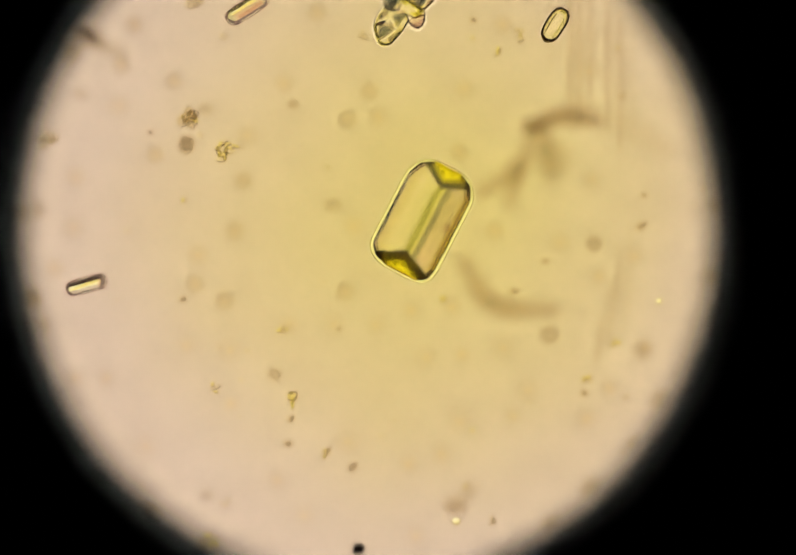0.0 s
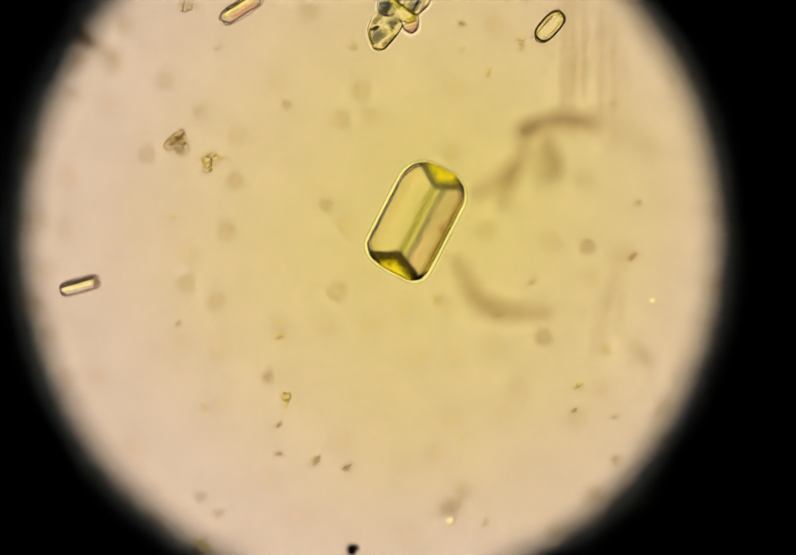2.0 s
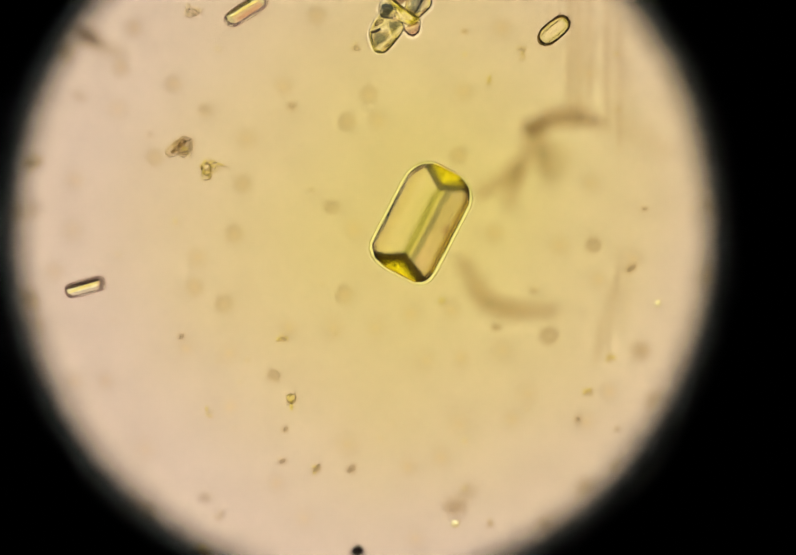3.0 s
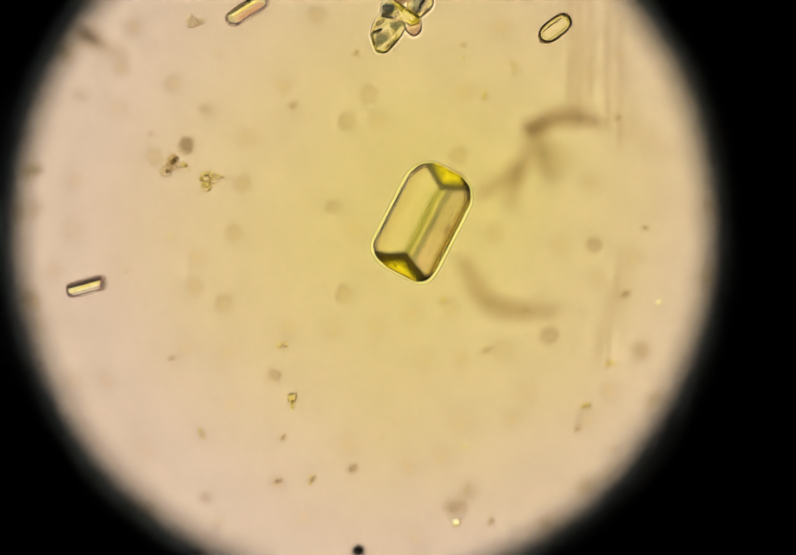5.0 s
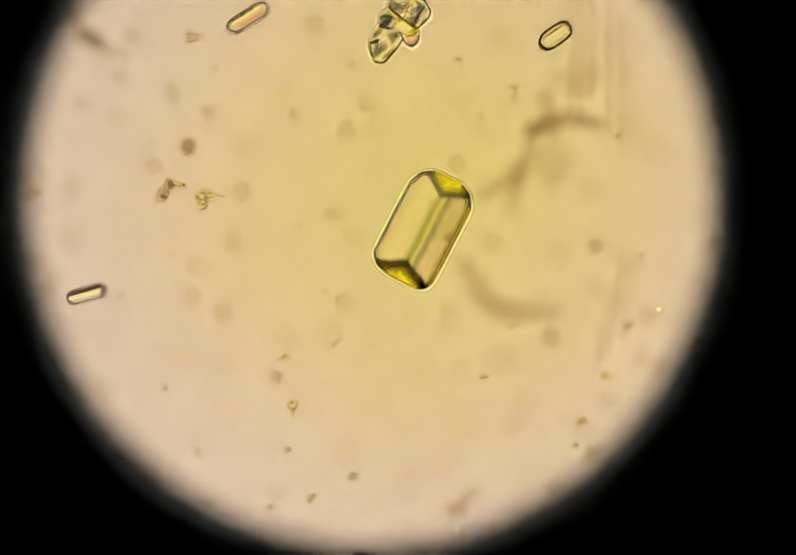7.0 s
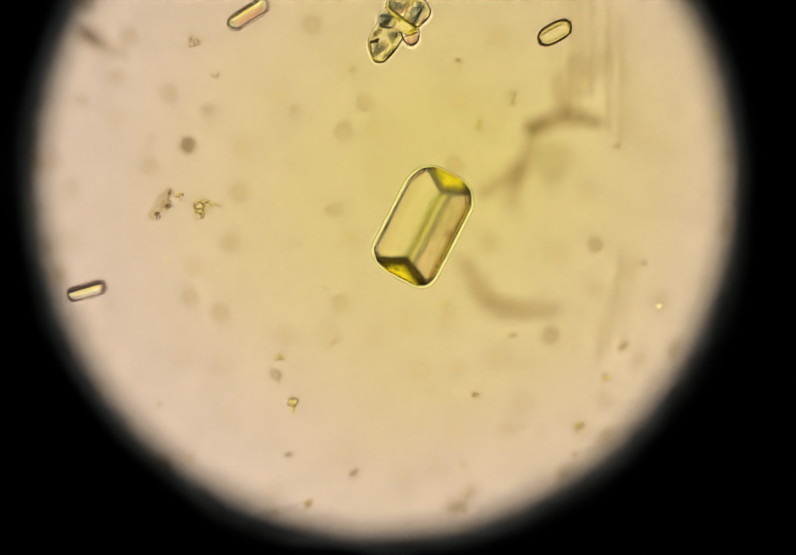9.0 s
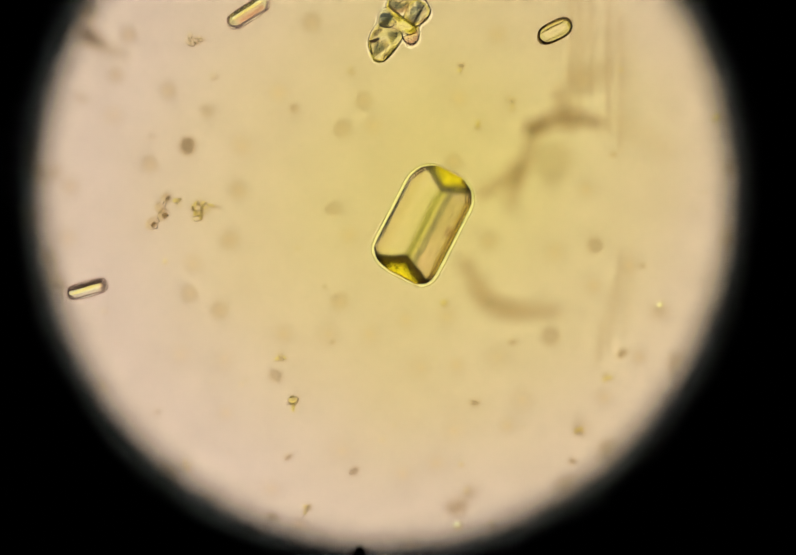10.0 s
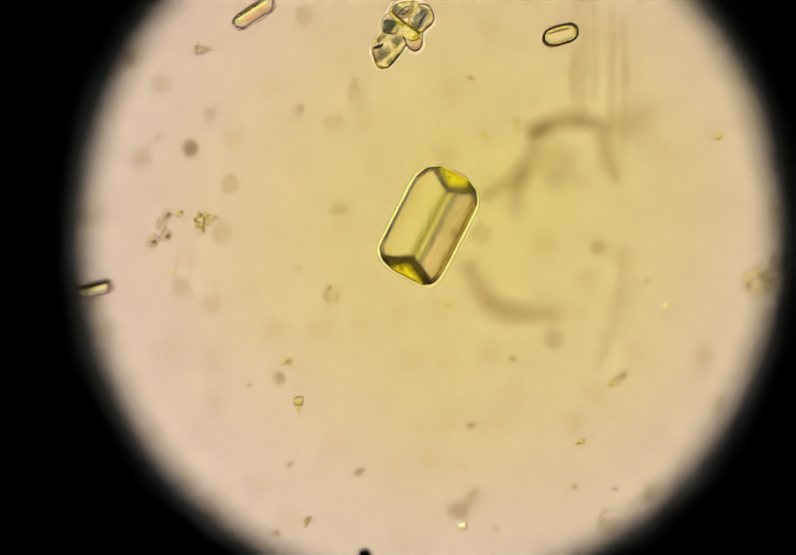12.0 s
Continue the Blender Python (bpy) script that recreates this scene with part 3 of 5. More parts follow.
def tablet(hl, hw, c, rim, rl, rw, rc, h):
    """A flat crystal with rounded ends: a dark rim, sloping sides and a level table. Materials: 0 side, 1 table, 2 rim, 3 base."""
    bm = bmesh.new()
    loops = [[bm.verts.new((x, y, z * h * PX)) for x, y in rounded(l, w, k, 0, 784, 547)]
             for l, w, k, z in ((hl - 1, hw - 1, c, 0.08), (hl, hw, c, 0.42), (hl - rim, hw - rim, c - 0.4 * rim, 0.72), (rl, rw, rc, 1.0))]
    n = len(loops[0])
    for low, high, slot in zip(loops, loops[1:], (2, 2, 0)):
        for i in range(n):
            bm.faces.new((low[i], low[(i + 1) % n], high[(i + 1) % n], high[i])).material_index = slot
    bm.faces.new(loops[3]).material_index = 1
    bm.faces.new(loops[0][::-1]).material_index = 3
    bmesh.ops.recalc_face_normals(bm, faces=bm.faces[:])
    return bm


turning_crystal = tagged(new("prism_crystal"), "small slowly turning prism crystal with rounded ends", "crystal", "small prism crystals")
part("prism", tablet(37, 19.5, 13, 4.4, 25, 7.5, 5, 20), (LIME, PALE, AMBER_RIM, BASE), turning_crystal)
# Painted dark outline inside the rim.
ring_of(turning_crystal, "facet_edge", 33.8, 17.6, 11, -2.2, 1.8, 0.0064, 0.0067, SHADE_TINT)
ring_of(turning_crystal, "halo_edge", 40.8, 22.8, 15.5, -1.2, 0.4, 0.0036, 0.0040, HAZY)



def streak(parent, points, width, mat, z, lying=False):
    """A coloured streak of light or shade painted into a crystal, along places in its own axes."""
    bm = bmesh.new()
    strand(bm, points, width, 0.5, lying)
    ob = part("shading_streak", bm, mat, parent, "", True)
    ob.location.z = z * PX


streak(turning_crystal, [(-24, 8), (0, 9.5), (23, 8.5)], 2.5, DARK_TINT, 9)
streak(turning_crystal, [(-22, -8.5), (0, -9.5), (24, -8)], 2.5, OLIVE_TINT, 9)
streak(turning_crystal, [(-30, -4), (-31, 0), (-29, 6)], 6, GOLD_TINT, 9)
streak(turning_crystal, [(30, -5), (31, 0), (29, 4)], 6, OLIVE_TINT, 9)
streak(left_crystal, [(-30, 4), (0, 5.5), (32, 6)], 5, DARK_TINT, 8)
streak(left_crystal, [(-31, -6), (-35, 0), (-28, 7.5), (0, 9.5), (32, 9)], 2.6, SHADE_TINT, 12)
streak(turning_crystal, [(-29, -9), (-32, -2), (-31, 5)], 5, DARK_TINT, 12)
streak(left_crystal, [(-30, -2), (0, 0.5), (28, 2)], 4, GOLD_TINT, 10)
streak(left_crystal, [(22, -6), (29, 0), (27, 6)], 4, WINE_TINT, 8)
streak(upper_crystal, [(-32, 3), (0, 5), (32, 4)], 4, GOLD_TINT, 8)
streak(upper_crystal, [(-24, -6), (4, -7), (32, -5)], 8, WINE_TINT, 8)
streak(upper_crystal, [(-36, 9.5), (0, 10.5), (34, 10)], 4, SHADE_TINT, 6)

# ---- the intergrown cluster ----
cluster = new("crystal_cluster")
tagged(cluster, "cluster of intergrown clear and yellow crystals", "crystal cluster")


def member(h, outline, mats, inset=5.0, z=0.0):
    """One crystal of the cluster: an upright skirt on its outline, a slope and a level table. Materials: slope, table."""
    bm = bmesh.new()
    pts = []
    for (x0, y0), (x1, y1) in zip(outline, outline[1:] + outline[:1]):
        pts += [near(x0 + f * (x1 - x0), y0 + f * (y1 - y0)) for f in (0.12, 0.88)]
    cx, cy = sum(p[0] for p in pts) / len(pts), sum(p[1] for p in pts) / len(pts)

    def loop(grow, up):
        out = []
        for x, y in pts:
            r = math.hypot(x - cx, y - cy)
            k = max(0.2, 1 + grow / r)
            out.append(bm.verts.new(((cx + (x - cx) * k) * PX, (cy + (y - cy) * k) * PX, z + up * PX)))
        return out

    loops = [loop(-1.0, 1.0), loop(0, 0.4 * h), loop(-1.6, 0.7 * h), loop(-inset, h)]
    n = len(pts)
    for low, high, slot in zip(loops, loops[1:], (0, 0, 0)):
        for i in range(n):
            bm.faces.new((low[i], low[(i + 1) % n], high[(i + 1) % n], high[i])).material_index = slot
    bm.faces.new(loops[3]).material_index = 1
    bm.faces.new(loops[0][::-1]).material_index = 2
    bmesh.ops.recalc_face_normals(bm, faces=bm.faces[:])
    return part("crystal", bm, (*mats, BASE), cluster)


BODY = mottled("olive_yellow_member", ((0.16, 0.16, 0.12), (0.50, 0.50, 0.32), (0.84, 0.82, 0.50), (0.95, 0.94, 0.80), (0.64, 0.58, 0.36), (0.34, 0.35, 0.27)), 120.0, 1.08)
BODY_SIDE = mottled("yellow_member_side", ((0.30, 0.26, 0.08), (0.78, 0.74, 0.20), (0.96, 0.95, 0.52), (0.56, 0.42, 0.24)), 130.0, 1.08)
LEMON = mottled("lemon_member", ((0.34, 0.31, 0.08), (0.82, 0.80, 0.16), (0.98, 0.97, 0.60), (0.90, 0.84, 0.50), (0.76, 0.72, 0.18)), 150.0, 1.08)
PINKISH = mottled("pink_member", ((0.54, 0.36, 0.34), (0.82, 0.64, 0.56), (0.94, 0.84, 0.60), (0.68, 0.50, 0.44)), 130.0, 1.08)
GREYISH = mottled("grey_yellow_member", ((0.30, 0.31, 0.27), (0.64, 0.64, 0.54), (0.90, 0.88, 0.72), (0.60, 0.56, 0.38), (0.82, 0.78, 0.50)), 120.0, 1.08)
INK_LINE = tint("ink_line", (0.015, 0.008, 0.01), (0.13, 0.08, 0.06), 150.0)
BROWN_LINE = tint("brown_line", (0.06, 0.04, 0.03), (0.36, 0.27, 0.16), 150.0)
INK_BLUE = tint("ink_blue", (0.10, 0.16, 0.26), (0.30, 0.38, 0.46), 260.0)
LEMON_TINT = tint("lemon_tint", (0.94, 0.92, 0.30), (0.98, 0.97, 0.50), 260.0)

member(22, ((735, 95), (741, 76), (753, 59), (775, 44), (801, 70), (800, 90), (784, 113), (767, 131), (755, 134), (745, 130), (738, 112)), (BODY_SIDE, BODY))
member(24, ((753, 55), (754, 44), (762, 33), (772, 29), (784, 40), (791, 56), (784, 67), (766, 66), (756, 62)), (GREYISH, GREYISH), 6, 0.0004)
member(20, ((768, 27), (777, 9), (790, 3), (820, 1), (830, 10), (816, 22), (800, 36), (788, 38)), (BODY_SIDE, BODY), 5, 0.0002)
member(22, ((806, 26), (818, 14), (827, 11), (841, 15), (849, 24), (854, 37), (850, 48), (836, 61), (824, 65), (802, 51)), (BODY_SIDE, GREYISH), 6, 0.0003)
member(18, ((802, 82), (815, 76), (829, 70), (832, 82), (829, 94), (820, 101), (811, 99), (803, 92)), (PINKISH, PINKISH), 4)
member(26, ((767, 26), (774, 22), (784, 34), (802, 49), (822, 62), (832, 67), (830, 76), (815, 81), (803, 77), (792, 62), (777, 42)), (LEMON, LEMON), 4, 0.0006)

for points, width, mat in (
        # dark outlines painted for bent light, strong on the lower and right sides
        ([(801, 88), (793, 102), (784, 113), (767, 131), (756, 134), (745, 130)], 3.2, INK_LINE), ([(745, 130), (738, 112), (735, 95), (741, 76), (753, 58)], 2.2, BROWN_LINE),
        ([(739, 98), (741, 112), (747, 126)], 2.4, INK_LINE), ([(753, 58), (754, 44), (762, 33), (770, 29)], 2.2, BROWN_LINE), ([(801, 88), (799, 80), (794, 74)], 2.6, INK_LINE),
        ([(755, 60), (764, 67), (776, 68), (786, 64)], 2.6, BROWN_LINE), ([(768, 27), (777, 9), (790, 3), (806, 1), (826, -1)], 2.2, BROWN_LINE),
        ([(777, 31), (786, 37), (800, 48), (812, 57), (823, 64), (832, 66)], 3.0, INK_LINE), ([(820, 62), (830, 45), (844, 23)], 3.0, INK_LINE),
        ([(822, 13), (832, 12), (842, 15), (849, 24), (854, 37), (850, 48), (838, 60), (831, 66)], 3.0, INK_LINE), ([(784, 33), (796, 20), (808, 15)], 2.4, BROWN_LINE),
        ([(832, 68), (832, 82), (829, 94), (820, 101), (811, 99), (803, 92), (801, 86)], 3.0, INK_LINE), ([(799, 76), (812, 82), (822, 78), (831, 72)], 2.2, BROWN_LINE),
        ([(778, 30), (775, 22), (781, 11)], 2.4, INK_LINE),
        # colours inside
        ([(757, 45), (768, 42), (781, 46)], 8, INK_BLUE), ([(761, 50), (770, 51), (783, 50)], 6, BLUE_TINT), ([(742, 118), (752, 112), (760, 100)], 7, OLIVE_TINT), ([(764, 105), (776, 92), (786, 80)], 5, GOLD_TINT),
        ([(758, 62), (768, 65), (780, 64)], 4, DARK_TINT), ([(738, 96), (747, 94), (757, 89)], 6, INK_LINE), ([(748, 83), (752, 75), (762, 69)], 9, DARK_TINT),
        ([(742, 88), (746, 78), (756, 66)], 5, OLIVE_TINT), ([(776, 98), (786, 84), (792, 76)], 5, OLIVE_TINT), ([(760, 124), (776, 108), (790, 92)], 4, GOLD_TINT),
        ([(737, 102), (739, 116), (746, 132)], 3.5, LEMON_TINT), ([(780, 66), (788, 70), (794, 68)], 9, WINE_TINT), ([(760, 127), (768, 119), (772, 112)], 5, WINE_TINT),
        ([(771, 27), (775, 16), (784, 8)], 5, LEMON_TINT), ([(805, 70), (814, 74), (826, 70)], 7, LEMON_TINT), ([(816, 40), (825, 30), (834, 24)], 9, BLUE_TINT),
        ([(796, 28), (806, 22), (812, 12)], 6, OLIVE_TINT), ([(804, 40), (812, 46), (822, 38)], 6, OLIVE_TINT), ([(836, 46), (842, 36), (846, 30)], 5, WINE_TINT),
        ([(812, 92), (818, 93), (825, 86)], 6, WINE_TINT)):
    streak(cluster, [near(x, y) for x, y in points], width * (1.25 if mat is INK_LINE else 1.0), mat, 26 if mat in (INK_LINE, BROWN_LINE) else 14, True)

# Painted fringe round the cluster's halo.
fringe = [[(k * (x - 0.0015) + 0.0015, k * (y + 0.0) + 0.0) for x, y in smooth_loop(CLUSTER_HALO)] for k in (0.998, 1.022)]
band_between(cluster, "halo_edge", fringe[0], fringe[1], 0.0036, 0.0040, HAZY, "faint pinkish edge painted round the halo")

# ---- dust under the slide ----
UNDER = -SLAB - 0.0012
RINGS = []


def torus(r, tube, wob, half=False):
    """An uneven ring; half: its upper skin alone, open where it clings to the glass."""
    bm = bmesh.new()
    last = 4 if half else 8
    rows = []
    seed = random.uniform(0, 90)
    for i in range(28):
        a = 2 * math.pi * i / 28
        k = 1 + wob * noise.noise((math.cos(a), math.sin(a), seed))
        row = []
        for j in range(last + 1 if half else last):
            b = 2 * math.pi * j / 8
            q = r * k + tube * math.cos(b)
            row.append(bm.verts.new((q * math.cos(a) * PX, q * math.sin(a) * PX, tube * 0.4 * math.sin(b) * PX)))
        rows.append(row)
    for i in range(28):
        for j in range(last):
            p, q = rows[i], rows[(i + 1) % 28]
            bm.faces.new((p[j], q[j], q[(j + 1) % 8], p[(j + 1) % 8]))
    return bm


ring_meshes = [mesh_of("dust_ring", torus(14 + i * 0.8, 6.0, 0.22, True), RING_DARK if i < 2 else RING_PALE) for i in range(4)]

thin_meshes = [mesh_of("dust_ring", torus(14 + i * 1.2, 7.0, 0.4, True), RING_THIN) for i in range(4)]


def ring_heart():
    bm = bmesh.new()
    dome(bm, 0, 0, 0, 9, 9, 2, 0, 0.2)
    return mesh_of("heart", bm, WARM)


HEART = ring_heart()


def dust_ring(x, y):
    thin = y > 600 or x > 1140
    ob = new("dust_ring", (thin_meshes if thin else ring_meshes)[len(RINGS) % 4])
    tagged(ob, "very faint blurred ring of dust under the slide" if thin else "faint blurred brown ring of dust under the slide", "dust", "dust rings")
    new("heart", HEART).parent = ob
    RINGS.append((ob, x, y))


for x, y in ((343, 160), (685, 235), (745, 230), (487, 268), (480, 356), (463, 455), (697, 445), (390, 502), (385, 560), (443, 593)):
    dust_ring(x, y)
for x, y in ((367, 680), (452, 690), (210, 745), (148, 745), (150, 350), (145, 450), (307, 305), (625, 25), (915, 175), (1103, 478)):
    dust_ring(x, y)
for x, y in ((810, 612), (680, 575), (740, 640), (657, 640), (905, 300), (975, 455), (890, 605), (840, 705), (910, 700), (728, 180)):
    dust_ring(x, y)
for x, y in ((560, 165), (235, 210), (1270, 685), (1200, 765), (1155, 825), (905, 830), (1010, 820), (805, 915), (870, 895), (685, 870)):
    dust_ring(x, y)
for x, y in ((455, 795), (545, 945), (600, 1015), (288, 880), (1180, 545), (1165, 355), (1250, 505), (990, 685), (65, 590), (820, 1055)):
    dust_ring(x, y)
for x, y in ((990, 50), (1160, 140), (265, 50), (570, 640), (110, 530), (1040, 770), (240, 130)):
    dust_ring(x, y)


def blot(name, label, x, y, rx, ry, mat, z=UNDER, rough=0.35, angle=0.0):
    """A flat soft speck of dirt stuck under the slide or lying on the condenser glass."""
    k = reach(z) / EYE
    bm = bmesh.new()
    grain(bm, 0, 0, 0, rx * k, ry * k, 2.5, angle, rough, 3)
    ob = tagged(part(name, bm, mat, None, "", True), label, "dust")
    ob.matrix_world = Matrix.Translation(spot(x, y, z))
    return ob


blot("dust_speck", "small brown dust speck under the slide", 577, 205, 10, 9, PALER)
blot("dust_speck", "slanting brown dust speck under the slide", 695, 920, 11, 7, MID, angle=35)
blot("dust_speck", "faint brown dust speck under the slide", 655, 405, 17, 13, FAINT)
blot("dust_speck", "faint brown dust speck under the slide", 408, 976, 13, 10, FAINT)
blot("dust_speck", "faint reddish dust speck under the slide", 160, 187, 14, 9, FAINT, angle=-30)
blot("dust_speck", "small reddish dust speck under the slide", 297, 262, 7, 6, PALER)
blot("dark_speck", "black lump of dirt on the slide", 707, 1080, 13, 12, SOOT, rough=0.25)

# ---- dust on the condenser glass ----
ON_SHELF = SHELF + 0.0022
SHELVED = []


def shelved(ob, x, y, z=ON_SHELF):
    SHELVED.append((ob, x, y, z))
    return ob


blob = shelved(blot("dust_blob", "dark oval dust blob under the slide", 0, 0, 17, 20, PALER, UNDER, 0.12), 368, 285, UNDER)
bm = bmesh.new()
dome(bm, 0, 0, 4, 14.5, 17, 1.5, 0, 0.15)
part("core", bm, DUST, blob, "darker middle", True)
shelved(blot("dust_spot", "faint round dust spot under the slide", 0, 0, 14, 13, FAINT, UNDER, 0.15), 405, 217, UNDER)
for x, y, r in ((1083, 660, 17), (1170, 481, 15), (541, 738, 12)):
    k = reach(UNDER) / EYE
    ob = new("dust_disc", mesh_of("dust_disc", torus(r * k * 0.64, r * k * 0.44, 0.2), PALER))
    tagged(ob, "round brown dust disc under the slide", "dust", "dust discs")
    shelved(ob, x, y, UNDER)
shelved(blot("dust_smear", "soft brown dust smear on the condenser glass", 0, 0, 21, 16, MID, ON_SHELF, 0.5, 10), 897, 997)
shelved(blot("dust_smear", "soft brown dust smear on the condenser glass", 0, 0, 18, 10, PALER, ON_SHELF, 0.5, 50), 924, 968)
shelved(blot("dust_smear", "wide faint dust smear on the condenser glass", 0, 0, 62, 15, FAINT, ON_SHELF, 0.6, -28), 195, 85)
shelved(blot("dust_smear", "dark grey dust smear on the condenser glass", 0, 0, 28, 12, DUST, ON_SHELF, 0.6, -32), 176, 68)
shelved(blot("dust_smear", "wide faint dust smear on the condenser glass", 0, 0, 32, 42, FAINT, ON_SHELF, 0.6, -20), 1088, 315)


def fibre(name, label, x, y, lines, category="fibre", z=ON_SHELF):
    """A bundle of bent threads on a glass: lines of (places, width, material)."""
    k = reach(z) / EYE
    root = tagged(new(name), label, category)
    for points, width, mat in lines:
        bm = bmesh.new()
        strand(bm, [((px - x) * k, (y - py) * k) for px, py in points], width * k, 0.3, True)
        part("strand", bm, LYING[mat], root, "", True)
    return shelved(root, x, y, z)


shelved(blot("dust_smear", "dark brown knot on the lint fibre", 0, 0, 22, 15, MID, ON_SHELF, 0.4, 15), 1052, 250)
fibre("lint_fibre", "forked blurred brown lint fibre on the condenser glass", 1050, 250, [
    ([(1028, 254), (1055, 248), (1090, 233), (1130, 230), (1182, 241)], 35, FIBRE),
    ([(1165, 238), (1210, 245), (1270, 268), (1320, 305)], 48, WISP),
    ([(1050, 262), (1042, 292), (1024, 328), (985, 358), (940, 382)], 38, PALE_FIBRE),
    ([(1030, 318), (1018, 345), (1000, 408)], 30, PALE_FIBRE)])
fibre("lint_fibre", "bent blurred brown lint fibre on the condenser glass", 990, 602, [
    ([(908, 505), (930, 545), (955, 583), (990, 603), (1040, 610), (1100, 612)], 40, PALE_FIBRE),
    ([(928, 560), (955, 592), (995, 612), (1045, 614)], 38, FAINT)])
fibre("scratches", "fine vertical wipe streaks under the slide", 1180, 120, [
    ([(x, y0), (x + dx, (y0 + y1) / 2), (x - dx, y1)], w, mat)
    for x, y0, y1, w, dx, mat in ((1121, -40, 225, 15, 1, FAINT), (1131, -60, 215, 16, 2, WISP), (1141, -60, 250, 14, 1, FAINT), (1152, -60, 150, 9, 1, WISP), (1162, -40, 190, 14, 1, FAINT),
                                  (1176, -40, 150, 9, 1, WISP), (1188, 0, 200, 11, 1, WISP), (1197, -20, 260, 13, 1, FAINT), (1210, -20, 240, 12, 1, WISP), (1221, 20, 300, 13, 1, FAINT),
                                  (1233, 30, 270, 10, 1, WISP), (1246, 60, 290, 9, 1, WISP), (1085, 0, 150, 10, 1, WISP), (1102, -20, 130, 9, 1, WISP),
                                  (1216, 480, 600, 12, 2, WISP), (1228, 480, 660, 9, 1, WISP),
                                  (1240, 440, 620, 10, 1, WISP))]
    + [([(1206, 550), (1196, 620), (1179, 705)], 20, WISP), ([(1218, 520), (1210, 600), (1196, 690)], 13, WISP), ([(1184, 630), (1177, 680), (1170, 722)], 12, WISP)], "scratches", UNDER)
loose_smear = fibre("loose_smear", "drifting blurred brown smear on the condenser glass", 1120, 225, [
    ([(1080, 218), (1110, 232), (1145, 224), (1170, 200)], 50, FAINT),
    ([(1068, 245), (1073, 275), (1080, 305), (1092, 338)], 36, PALE_FIBRE)])
SHELVED.pop()

# Dust near the eyepiece ring, which shifts with it.
RIM_DUST = []
for x, y, r in ((34, 418, 17), (58, 585, 15), (80, 640, 13), (1408, 545, 15), (1412, 405, 12), (135, 98, 18), (292, 1015, 18), (1165, 962, 16), (1300, 790, 14), (1085, 1035, 15),
                (75, 415, 12), (1265, 690, 12)):
    k = reach(ON_SHELF) / EYE
    ob = new("edge_ring", mesh_of("edge_ring", torus(r * k * 0.7, r * k * 0.4, 0.4), PALE_FIBRE))
    tagged(ob, "faint blurred ring beside the eyepiece ring", "dust", "edge rings")
    RIM_DUST.append((ob, x, y))

# ---- drifting particles on the fluid ----
ON_FLUID = 0.010
DRIFTS = []


def crescent(parent, x, y, lx, ly, angle):
    """Shade painted as a dark edge along the lower side of a clear grain."""
    bm = bmesh.new()
    ca, sa = math.cos(radians(angle)), math.sin(radians(angle))
    points = []
    for k in range(7):
        a = radians(-160 + 35 * k - angle)
        u, v = 1.05 * lx * math.cos(a), 1.05 * ly * math.sin(a)
        points.append((x + u * ca - v * sa, y + u * sa + v * ca))
    strand(bm, points, 0.55 * min(lx, ly) + 0.7, 0.4, True)
    part("shade_edge", bm, GRAIN_SHADE, parent, "soft brown shading along the edge", True)


def clump(name, label, category, count, spread, size, mats, seed, rows, long=1.0, flat=1.0, angle=0.0):
    """A loose clump of grains that drifts through picture places (seconds, x, y)."""
    random.seed(seed)
    root = tagged(new(name), label, category)
    ca, sa = math.cos(radians(angle)), math.sin(radians(angle))
    taken = []
    for i in range(count):
        for _ in range(30):
            a, r = random.uniform(0, 6.28), spread * math.sqrt(random.random())
            u, v = r * math.cos(a), flat * r * math.sin(a)
            if all(math.hypot(u - p, v - q) > 1.7 * size for p, q in taken):
                break
        taken.append((u, v))
        x, y = u * ca - v * sa, u * sa + v * ca
        g, way = size * random.uniform(0.75, 1.25), random.uniform(0, 180)
        bm = bmesh.new()
        grain(bm, x, y, g * 0.7, g * min(long, 1.4), g * 0.9, g * 0.4, way, 0.15, 2)
        part("grain", bm, mats[i % len(mats)], root, "", True)
        crescent(root, x, y, g * min(long, 1.4), g * 0.9, way)
    DRIFTS.append((root, rows))
    return root


